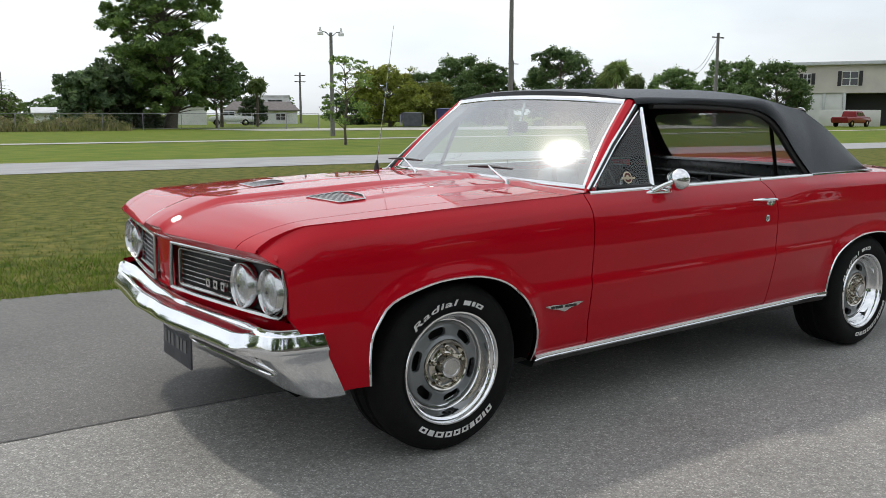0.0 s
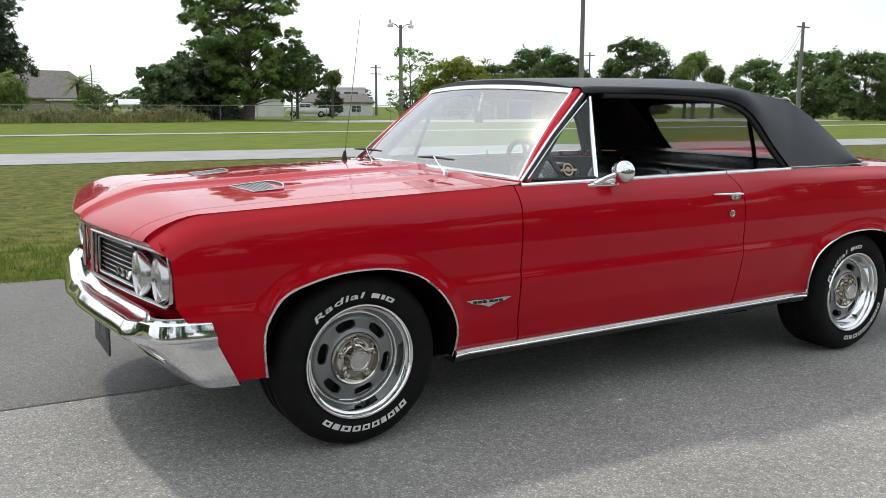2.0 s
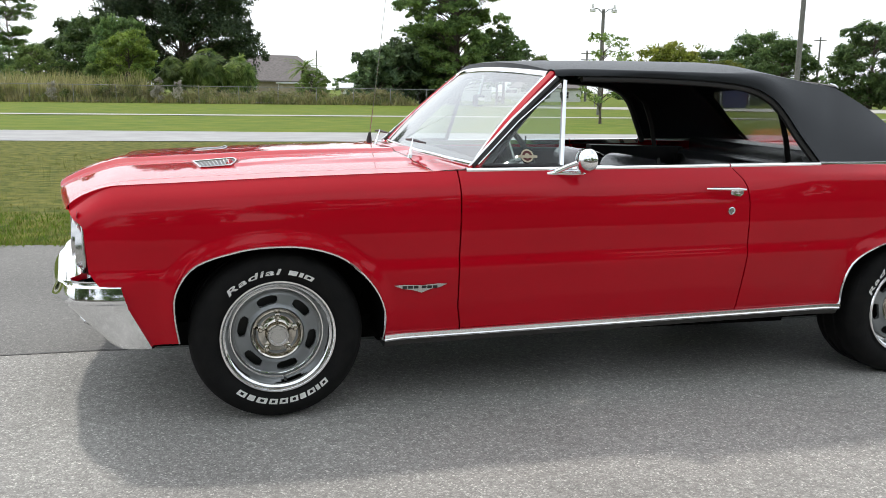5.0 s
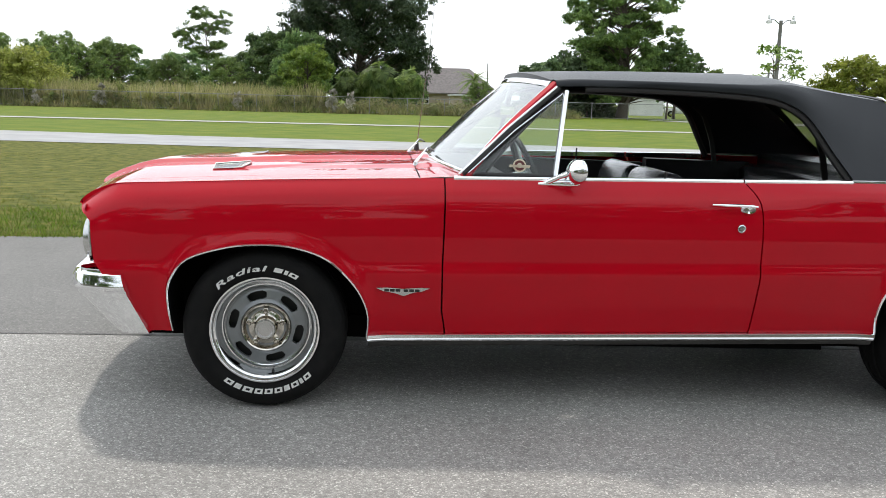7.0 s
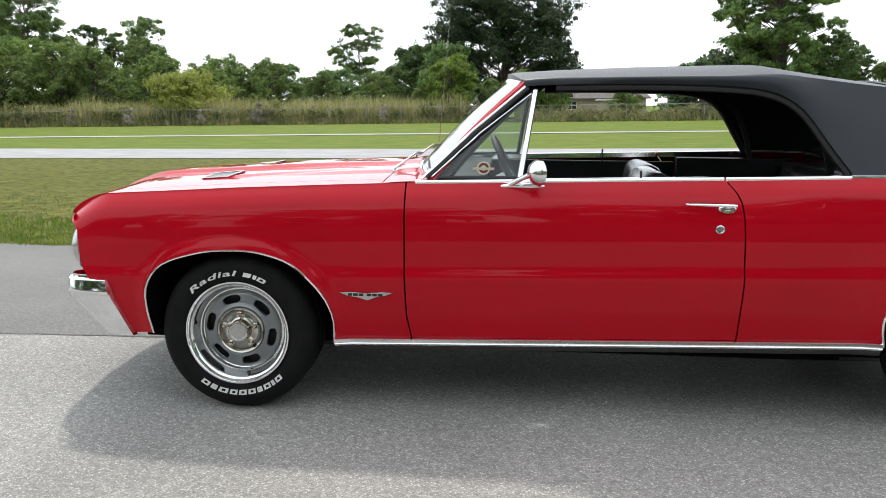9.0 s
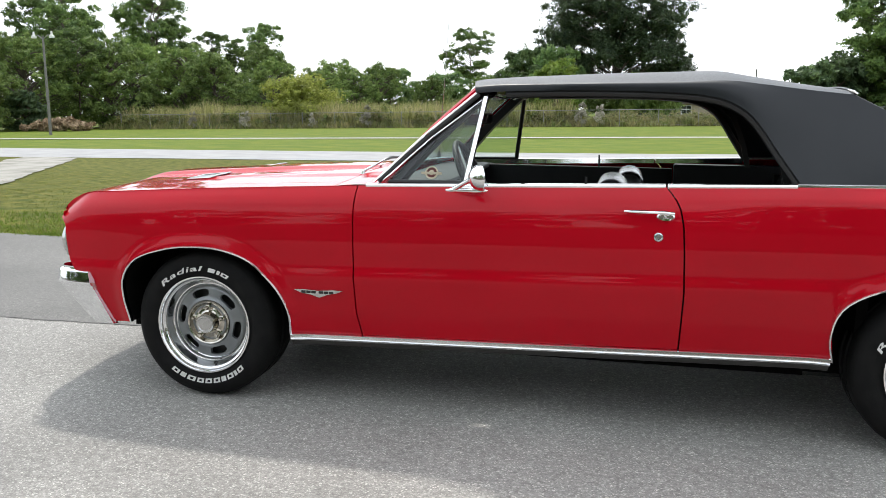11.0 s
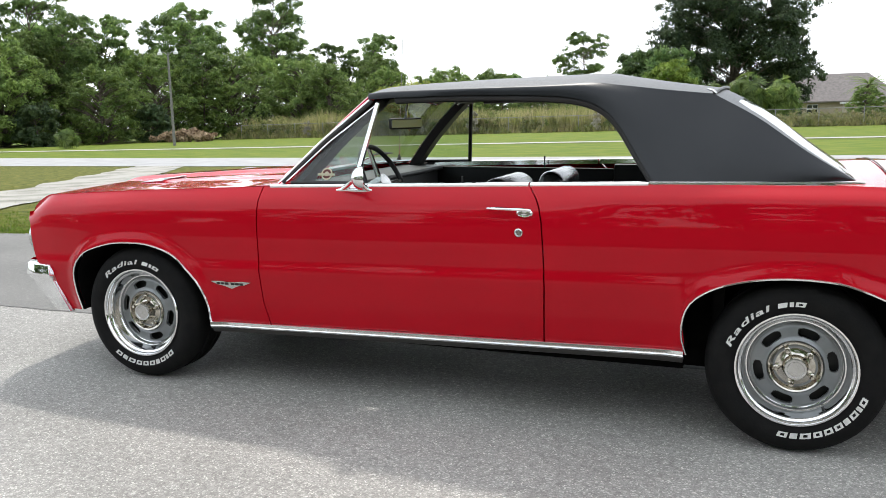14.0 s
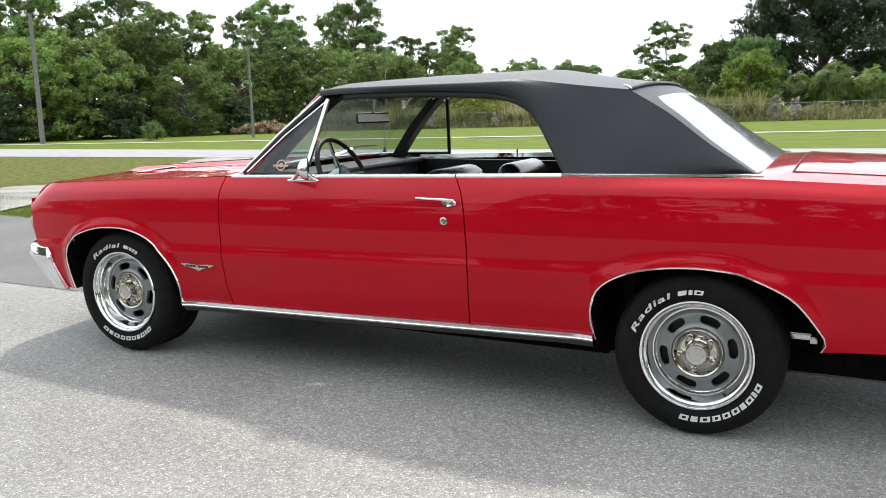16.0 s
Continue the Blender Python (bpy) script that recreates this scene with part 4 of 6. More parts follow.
def bumper_point(k, off, z):
    """k: place along the bumper (0 to 80); off: outwards from its line."""
    k0 = int(min(max(k, 0), 79))
    x, y = BUMPER_LINE[k0] + (BUMPER_LINE[k0 + 1] - BUMPER_LINE[k0]) * (k - k0)
    t = BUMPER_LINE[min(k0 + 2, 80)] - BUMPER_LINE[max(k0 - 1, 0)]
    nrm = np.array((-t[1], t[0])) / np.linalg.norm(t)
    if nrm[0] * (x + 0.3) + nrm[1] * y < 0:
        nrm = -nrm
    a = abs(y)
    wing = smoothstep(0.64, 0.80, a)
    end = smoothstep(-0.74, -0.56, x) * wing
    if z < 0.450:
        drop = (0.452 - z) * lerp(0.80, 1.0, wing)
        o = -0.022 + (off + 0.022) * lerp(1.0, 0.16, wing)
        back = drop * wing * lerp(0.86, 0.50, end) + 0.022 * end
        z = 0.452 - drop
    else:
        o = off + 0.018 * (1 - wing) * smoothstep(-0.06, -0.01, off)
        o = lerp(o, max(o, -0.055), wing)
        back = 0.022 * end * smoothstep(0.548, 0.452, z)
        z -= 0.012 * (1 - wing)
        o = lerp(o, -0.018 + (o + 0.018) * 0.4, wing) - 0.012 * (1 - smoothstep(0.0, 0.14, a))
    return (x + nrm[0] * o + back, y + nrm[1] * o, z)


bm = bmesh.new()
grid(bm, [[bumper_point(k, off, z) for off, z in BUMPER_SECTION] for k in np.linspace(0, 80, 121)])
ends = [e for e in bm.edges if e.is_boundary]
ret = bmesh.ops.extrude_edge_only(bm, edges=ends)
for v in ret["geom"]:
    if isinstance(v, bmesh.types.BMVert):
        v.co.x += 0.01
        v.co.y *= 0.975
BUMPER = part("front_bumper", bm, BUMPER_CHROME, CAR, "chrome front bumper with wrapped ends")

for side in (-1, 1):
    # slot for the parking lamp, on the lower face
    ring = []
    for q in np.linspace(0, 1, 41):
        a = 2 * math.pi * q
        k = 40 + side * (19.5 + 10.5 * math.copysign(abs(math.cos(a)) ** 0.35, math.cos(a)))
        z = 0.388 + 0.022 * math.copysign(abs(math.sin(a)) ** 0.8, math.sin(a))
        ring.append(bumper_point(k, tab(z, [(q, o) for o, q in VALANCE[::-1]]) + 0.002, z))
    bm = bmesh.new()
    tube(bm, ring, 0.0065, 8, False)
    part("slot_frame", bm, CHROME, BUMPER)
    bm = bmesh.new()
    top, low = ring[0:21], ring[20:41][::-1]
    grid(bm, [top, low])
    part("slot", bm, BLACK, BUMPER)
bm = bmesh.new()
box(bm, (-0.755, -0.215, 0.270), (-0.747, 0.095, 0.430), 0.003)
PLATE = part("licence_plate", bm, material("plate_blue", (0.035, 0.035, 0.042), 0.5, color2=(0.07, 0.07, 0.08), scale=14), CAR, "dark weathered front plate")
PLATE_PAINT = material("plate_paint", (0.14, 0.14, 0.14), 0.5)
for y in (-0.1, -0.06, -0.02, 0.04, 0.08, 0.12):
    part("plate_bar", boxes(((-0.758, y - 0.074, 0.325), (-0.7545, y - 0.046, 0.375))), PLATE_PAINT, PLATE)

DARK_BOSS = material("lens_boss_grey", (0.10, 0.10, 0.10), 0.3, 0.5)


def face_x(y):
    return -0.775 + 0.125 * (abs(y) / 0.83) ** 1.4


# red panel behind the grilles
bm = bmesh.new()
grid(bm, [[(face_x(y) + o, y, z) for y in np.linspace(-0.815, 0.815, 41)] for z, o in ((0.50, 0.05), (0.555, 0.03), (0.572, -0.004), (0.573, 0.06), (0.752, 0.06), (0.753, -0.012), (0.772, -0.030), (0.79, -0.025))])
part("nose_panel", bm, RED, CAR)
bm = bmesh.new()
grid(bm, [[(face_x(y) - o, y, z) for y in np.linspace(-0.085, 0.085, 9)] for z, o in ((0.56, -0.02), (0.575, -0.008), (0.66, -0.004), (0.765, 0.006))])
part("nose_divider", bm, RED, CAR)
for side in (-1, 1):
    G = new("grille")
    G.parent = CAR
    tagged(G, "black grille with bright bars and frame")
    bm = bmesh.new()
    ring = []
    for y, z in [(0.095, 0.578), (0.30, 0.577), (0.55, 0.577), (0.80, 0.578), (0.826, 0.600), (0.832, 0.68), (0.812, 0.753), (0.55, 0.753), (0.30, 0.751), (0.10, 0.747), (0.092, 0.66), (0.095, 0.578)]:
        ring.append((face_x(y) - 0.010, side * y, z))
    tube(bm, ring, 0.0075, 8, False)
    part("grille_frame", bm, DULL_CHROME, G)
    bm = bmesh.new()
    grid(bm, [[(face_x(y) + 0.035, side * y, z) for y in np.linspace(0.09, 0.83, 20)] for z in (0.575, 0.745)])
    part("grille_back", bm, BLACK, G)
    for k in range(8):
        z = 0.596 + 0.0185 * k
        bm = bmesh.new()
        grid(bm, [[(face_x(y) + o, side * y, z + h) for y in np.linspace(0.14, 0.52, 12)] for o, h in ((0.03, 0.001), (0.012, 0.0018), (0.010, 0.0), (0.012, -0.0018), (0.03, -0.001))])
        part("grille_bar", bm, DULL_CHROME, G)
    bm = bmesh.new()
    tube(bm, [(face_x(y) + 0.004, side * y, z) for y, z in [(0.50, 0.592), (0.15, 0.592), (0.135, 0.60), (0.135, 0.722), (0.15, 0.732), (0.50, 0.735)]], 0.005, 6)
    part("grille_surround", bm, DULL_CHROME, G)
    if side < 0:
        for k, y in enumerate((0.37, 0.42, 0.468)):
            part("grille_emblem", boxes(((face_x(y) - 0.008, side * y - 0.016, 0.618), (face_x(y) + 0.006, side * y + 0.016, 0.627)), ((face_x(y) - 0.008, side * y - 0.016, 0.640), (face_x(y) + 0.006, side * y + 0.016, 0.649)),
                                        ((face_x(y) - 0.008, side * y - 0.016, 0.6275), (face_x(y) + 0.006, side * y - 0.008, 0.6395)), ((face_x(y) - 0.008, side * y + 0.008, 0.6275), (face_x(y) + 0.006, side * y + 0.016, 0.6395))), CHROME, G)
    bm = bmesh.new()
    grid(bm, [[(face_x(y) + 0.012, side * y, z) for y in np.linspace(0.515, 0.825, 12)] for z in (0.583, 0.742)])
    part("lamp_panel", bm, BLACK, G)
    for y in (0.595, 0.752):
        H = new("headlight")
        H.parent = CAR
        H.location = (face_x(y) - 0.004, side * y, 0.660)
        H.rotation_euler = (0, 0, radians(-90))
        bm = bmesh.new()
        lathe_y(bm, [(0.068, 0.02), (0.0685, -0.004), (0.072, -0.016), (0.0745, -0.019), (0.077, -0.016), (0.079, 0.02)], 48)
        part("bezel", bm, DULL_CHROME, H)
        bm = bmesh.new()
        lathe_y(bm, [(0.072, 0.004), (0.060, -0.008), (0.040, -0.016), (0.020, -0.020), (0.0, -0.021)], 48)
        part("lens", bm, LENS, H, "ribbed clear headlight lens")
        bm = bmesh.new()
        lathe_y(bm, [(0.0, -0.0235), (0.006, -0.0225), (0.007, -0.016)], 16)
        part("lens_boss", bm, DARK_BOSS, H)

# hood scoops, antenna, hood ornament strip
for side in (-1, 1):
    S = new("hood_scoop")
    S.parent = CAR
    tagged(S, "bright hood scoop insert")

    def on_hood(x, y):
        t = (x - hood_nose(y)) / (0.585 - hood_nose(y))
        return deck_height(x, y, t)

    corner = [(-0.288, 0.250), (-0.262, 0.470), (-0.146, 0.462), (-0.128, 0.415), (-0.122, 0.36), (-0.126, 0.305), (-0.142, 0.252)]
    bm = bmesh.new()
    loop = [(x, side * y, on_hood(x, side * y) + (0.003 if x < -0.2 else 0.006)) for x, y in corner]
    tube(bm, loop + [loop[0]], 0.0034, 6, False)
    part("scoop_frame", bm, DULL_CHROME, S)
    for k in range(9):
        t = (k + 0.5) / 9
        a = Vector(loop[0]).lerp(Vector(loop[6]), t) - Vector((0, 0, 0.002))
        b = Vector(loop[1]).lerp(Vector(loop[2]), t) - Vector((0, 0, 0.002))
        bm = bmesh.new()
        tube(bm, [a, b], 0.0016, 6)
        part("scoop_bar", bm, DULL_CHROME, S)
    bm = bmesh.new()
    bm.faces.new([bm.verts.new((p[0], p[1], p[2] - 0.0025)) for p in loop])
    part("scoop_floor", bm, BLACK, S)
bm = bmesh.new()
tube(bm, [(0.672, 0.775, 0.93), (0.672, 0.775, 0.965), (0.674, 0.773, 1.0)], [0.02, 0.014, 0.006], 12)
part("antenna_base", bm, BLACK, CAR)
bm = bmesh.new()
tube(bm, [(0.674, 0.773, 0.99), (0.705, 0.745, 1.35), (0.735, 0.72, 1.73)], [0.0028, 0.002, 0.0013], 6)
part("antenna", bm, DULL_CHROME, CAR)

# side details: handle, lock, emblem, mirror
for side in (-1, 1):
    def sy(x, z, o=0.0):
        return side * (half_width(x, z) + o)

    H = new("door_handle")
    H.parent = CAR
    bm = bmesh.new()
    tube(bm, [(1.752, sy(1.752, 0.888, 0.012), 0.888), (1.80, sy(1.80, 0.889, 0.026), 0.889), (1.90, sy(1.90, 0.889, 0.028), 0.889), (1.935, sy(1.93, 0.886, 0.022), 0.886)], [0.004, 0.0062, 0.0066, 0.005], 8)
    part("grip", bm, CHROME, H)
    bm = bmesh.new()
    lathe_y(bm, [(0.030, 0.004), (0.030, -0.006), (0.024, -0.012), (0.010, -0.010), (0.0, -0.014)], 24)
    bmesh.ops.scale(bm, vec=(1.1, 1, 0.62), verts=bm.verts)
    bmesh.ops.transform(bm, matrix=pose(1.905, sy(1.905, 0.872), 0.872, 0, 0, 0 if side < 0 else 180), verts=bm.verts)
    part("button_plate", bm, CHROME, H)
    bm = bmesh.new()
    lathe_y(bm, [(0.017, 0.004), (0.017, -0.005), (0.013, -0.007), (0.009, -0.003), (0.008, -0.006), (0.0, -0.006)], 20)
    bmesh.ops.transform(bm, matrix=pose(1.882, sy(1.882, 0.795), 0.795, 0, 0, 0 if side < 0 else 180), verts=bm.verts)
    part("door_lock", bm, DULL_CHROME, CAR)
    bm = bmesh.new()
    outline = [(0.428, 0.513), (0.47, 0.516), (0.535, 0.512), (0.60, 0.518), (0.640, 0.516), (0.610, 0.503), (0.575, 0.497), (0.538, 0.482), (0.50, 0.494), (0.46, 0.500)]
    E = new("fender_emblem")
    E.parent = CAR
    tagged(E, "bright wide V-shaped fender emblem")
    f = bm.faces.new([bm.verts.new((x, sy(x, z, 0.002), z)) for x, z in outline])
    ret = bmesh.ops.extrude_face_region(bm, geom=[f])
    for v in ret["geom"]:
        if isinstance(v, bmesh.types.BMVert):
            v.co.y += side * 0.006
    part("emblem_plate", bm, DULL_CHROME, E)
    bm = bmesh.new()
    for x in (0.470, 0.492, 0.514, 0.546, 0.568, 0.590):
        grid(bm, [[(x - 0.009, sy(x, 0.5, 0.0095), 0.500), (x + 0.009, sy(x, 0.5, 0.0095), 0.500)], [(x - 0.009, sy(x, 0.51, 0.0095), 0.510), (x + 0.009, sy(x, 0.51, 0.0095), 0.510)]])
    part("emblem_inlay", bm, BLACK, E)

M = new("door_mirror")
M.parent = CAR
tagged(M, "round chrome door mirror on an angled foot")
bm = bmesh.new()
my = -half_width(1.12, 0.945)
tube(bm, [(1.055, my - 0.002, 0.937), (1.10, my - 0.006, 0.942), (1.18, my - 0.004, 0.942), (1.225, my - 0.001, 0.938)], [0.006, 0.013, 0.015, 0.006], 10)
tube(bm, [(1.09, my - 0.006, 0.945), (1.135, my - 0.03, 0.972), (1.165, my - 0.055, 0.988)], [0.012, 0.010, 0.012], 10)
tube(bm, [(1.205, my - 0.008, 0.945), (1.19, my - 0.03, 0.97), (1.175, my - 0.05, 0.985)], [0.009, 0.008, 0.010], 10)
part("mirror_foot", bm, CHROME, M)
bm = bmesh.new()
lathe_y(bm, [(0.0, -0.040), (0.018, -0.037), (0.035, -0.027), (0.046, -0.012), (0.050, 0.0), (0.0505, 0.008), (0.047, 0.010)], 40)
bmesh.ops.transform(bm, matrix=pose(1.195, my - 0.058, 0.997, 0, 0, -61), verts=bm.verts)
part("mirror_shell", bm, CHROME, M)
bm = bmesh.new()
lathe_y(bm, [(0.0, 0.0085), (0.047, 0.0085)], 40)
bmesh.ops.transform(bm, matrix=pose(1.195, my - 0.058, 0.997, 0, 0, -61), verts=bm.verts)
part("mirror_glass", bm, material("mirror", (0.9, 0.9, 0.9), 0.01, 1.0), M)
STICK = material("sticker_cream", (0.50, 0.44, 0.32), 0.6)
bm = bmesh.new()
lathe_y(bm, [(0.021, -0.002), (0.027, -0.002), (0.027, 0.0)], 28)
lathe_y(bm, [(0.0, -0.0018), (0.011, -0.0018)], 20)
bmesh.ops.transform(bm, matrix=pose(0.985, -0.775, 1.003, -20, 0, 0), verts=bm.verts)
box(bm, (0.943, -0.781, 0.996), (1.027, -0.779, 1.006))
STICKER = part("sticker", bm, STICK, CAR, "small round cream and maroon window sticker")
bm = bmesh.new()
lathe_y(bm, [(0.0, -0.001), (0.0215, -0.001)], 28)
bmesh.ops.transform(bm, matrix=pose(0.985, -0.775, 1.003, -20, 0, 0), verts=bm.verts)
part("sticker_face", bm, material("sticker_maroon", (0.09, 0.012, 0.010), 0.6), STICKER)

# cabin
for side in (-1, 1):
    bm = bmesh.new()
    grid(bm, [[Vector(p) + Vector((a, b, 0)) for a, b in ((-0.014, -0.003), (0.014, -0.003), (0.014, 0.003), (-0.014, 0.003))]
              for p in ((2.24, side * 0.63, 1.265), (2.29, side * 0.605, 1.215), (2.318, side * 0.60, 1.15), (2.345, side * 0.60, 1.08), (2.375, side * 0.60, 0.96))], True)
    part("roof_strap", bm, BLACK, CAR, "black webbing strap inside the soft top")


def cushion(name, lo, hi, bevel, parent, m=None, mat=None, label=""):
    bm = bmesh.new()
    box(bm, lo, hi)
    bmesh.ops.bevel(bm, geom=list(bm.edges), offset=bevel, segments=4, affect="EDGES", profile=0.5)
    if m is not None:
        bmesh.ops.transform(bm, matrix=m, verts=bm.verts)
    return part(name, bm, mat or VINYL, parent, label, 60)


part("dashboard", boxes(((0.74, -0.72, 0.72), (0.95, 0.72, 0.915)), ((0.72, -0.72, 0.915), (0.985, 0.72, 0.945)), bevel=0.015), BLACK, CAR)
for y in (-0.37, 0.37):
    S = new("front_seat")
    S.parent = CAR
    cushion("seat_cushion", (1.15, y - 0.26, 0.45), (1.66, y + 0.26, 0.62), 0.06, S)
    cushion("seat_back", (-0.07, y - 0.255, 0.0), (0.07, y + 0.255, 0.46 if y < 0 else 0.44), 0.065, S, pose(1.60 if y < 0 else 1.68, 0, 0.53, 0, 14, 0))
S = new("rear_seat")
S.parent = CAR
cushion("seat_cushion", (2.05, -0.66, 0.45), (2.5, 0.66, 0.62), 0.06, S)
cushion("seat_back", (-0.07, -0.66, 0.0), (0.07, 0.66, 0.42), 0.06, S, pose(2.50, 0, 0.54, 0, 14, 0))
part("top_well_pad", boxes(((2.68, -0.73, 0.90), (2.93, 0.73, 1.024)), bevel=0.035), VINYL, CAR)
part("rear_shelf", boxes(((2.6, -0.74, 0.93), (3.02, 0.74, 0.955)), bevel=0.01), VINYL, CAR)
W = new("steering_wheel")
W.parent = CAR
W.matrix_basis = pose(1.10, -0.41, 0.930, 0, 64, 0)
bm = bmesh.new()
tube(bm, [(0.195 * math.cos(a), 0.195 * math.sin(a), 0) for a in np.linspace(0, 2 * math.pi, 49)], 0.0125, 10, False)
part("wheel_rim", bm, BLACK, W)
bm = bmesh.new()
for a in (radians(90), radians(-90), radians(180)):
    tube(bm, [(0, 0, -0.02), (0.19 * math.cos(a), 0.19 * math.sin(a), 0)], [0.016, 0.009], 8)
tube(bm, [(0, 0, 0.01), (0, 0, -0.04), (0.0, 0, -0.30)], [0.05, 0.045, 0.03], 16)
part("spokes", bm, DULL_CHROME, W)
R = new("interior_mirror")
R.parent = CAR
R.matrix_basis = pose(1.04, 0.0, 1.205, 0, 0, -28)
cushion("mirror_case", (-0.014, -0.105, -0.029), (0.012, 0.105, 0.029), 0.012, R, None, BLACK)
bm = bmesh.new()
box(bm, (0.0125, -0.10, -0.02), (0.014, 0.10, 0.02))
part("mirror_glass", bm, bpy.data.materials["mirror"], R)
bm = bmesh.new()
tube(bm, [(0, 0, 0.02), (0.02, 0, 0.12)], 0.008, 8)
part("mirror_stem", bm, CHROME, R)
for y in (-0.56, 0.2, 0.56):
    bm = bmesh.new()
    tube(bm, [(1.06 + 0.06 * (y / 0.6) ** 2, y, 1.315), (1.14, y * 0.97, 1.30), (1.2, y * 0.94, 1.325)], 0.006, 6)
    part("roof_latch", bm, DULL_CHROME, CAR)
for x in (1.45, 1.85, 2.2):
    bm = bmesh.new()
    tube(bm, [(x, y, roof_z(x) - 0.035 - 0.035 * abs(y / 0.6) ** 2.6) for y in np.linspace(-0.62, 0.62, 13)], 0.011, 6)
    part("roof_bow", bm, BLACK, CAR)
for side in (-1, 1):
    bm = bmesh.new()
    tube(bm, [(1.60, side * 0.742, 0.93), (1.60, side * 0.742, 1.0)], [0.004, 0.005], 8)
    part("lock_button", bm, BLACK, CAR)
bm = bmesh.new()
tube(bm, [(3.22, -0.52, 0.335), (3.36, -0.53, 0.335), (3.37, -0.53, 0.335)], [0.03, 0.03, 0.026], 12)
part("exhaust_tip", bm, DULL_CHROME, CAR)
bm = bmesh.new()
box(bm, (3.24, -0.75, 0.400), (3.318, -0.73, 0.427), 0.004)
box(bm, (3.312, -0.76, 0.390), (3.338, -0.73, 0.418), 0.004)
part("bumper_bracket", bm, DULL_CHROME, CAR, "pale grey bracket inside the rear wheel arch")


# ================================================================ plants
def leaf_mat(name, a, b, vary=0.38):
    m = material(name, a, 0.55, color2=b, scale=2.2 if vary == 0.0 else 1.2, detail=6 if vary == 0.0 else 3, island=0.35, vary=vary, spec=0.3)
    n, k = m.node_tree.nodes, m.node_tree.links
    p = n["Principled BSDF"]
    tr, mx = n.new("ShaderNodeBsdfTranslucent"), n.new("ShaderNodeMixShader")
    k.new(p.inputs["Base Color"].links[0].from_socket, tr.inputs["Color"])
    mx.inputs["Fac"].default_value = 0.5
    k.new(p.outputs["BSDF"], mx.inputs[1])
    k.new(tr.outputs["BSDF"], mx.inputs[2])
    k.new(mx.outputs["Shader"], n["Material Output"].inputs["Surface"])
    return m


LEAF_PINE = leaf_mat("pine_needles", (0.087, 0.150, 0.048), (0.201, 0.292, 0.078))
LEAF_OAK = leaf_mat("oak_leaves", (0.077, 0.143, 0.050), (0.173, 0.254, 0.081))
LEAF_DARK = leaf_mat("dark_leaves", (0.053, 0.092, 0.045), (0.114, 0.164, 0.066))
LEAF_BRIGHT = leaf_mat("bright_leaves", (0.087, 0.142, 0.023), (0.178, 0.235, 0.044))
LEAF_SCRUB = leaf_mat("scrub_leaves", (0.121, 0.194, 0.053), (0.241, 0.325, 0.086))
LEAF_YELLOW = leaf_mat("yellow_green_leaves", (0.135, 0.169, 0.024), (0.216, 0.230, 0.041))
LEAF_WILLOW = leaf_mat("willow_leaves", (0.21, 0.25, 0.045), (0.33, 0.35, 0.085))
LEAF_PALM = leaf_mat("palm_fronds", (0.076, 0.126, 0.034), (0.166, 0.216, 0.059))
REED = leaf_mat("reed_blades", (0.40, 0.42, 0.13), (0.58, 0.52, 0.28))
WEED = leaf_mat("weed_blades", (0.15, 0.19, 0.055), (0.33, 0.29, 0.14))
WEED_TALL = leaf_mat("tall_weed_leaves", (0.17, 0.23, 0.06), (0.33, 0.33, 0.12))
DRY = leaf_mat("dry_twigs", (0.34, 0.32, 0.27), (0.46, 0.43, 0.36))
BARK = material("bark", (0.075, 0.060, 0.046), 0.9, color2=(0.13, 0.105, 0.080), scale=6, bump=0.6, bump_scale=18)
EDGE_BLADE = leaf_mat("green_edge_blades", (0.085, 0.155, 0.012), (0.150, 0.215, 0.030), 0.0)
BLADE = leaf_mat("grass_blades", (0.085, 0.120, 0.012), (0.185, 0.175, 0.045), 0.0)


def mesh_from(name, verts, faces, mat, parent=None, kind=""):
    me = bpy.data.meshes.new(name)
    me.from_pydata(verts, [], faces)
    me.materials.append(mat)
    ob = new(name, me)
    if parent is not None:
        ob.parent = parent
    return tagged(ob, kind=kind) if kind else ob


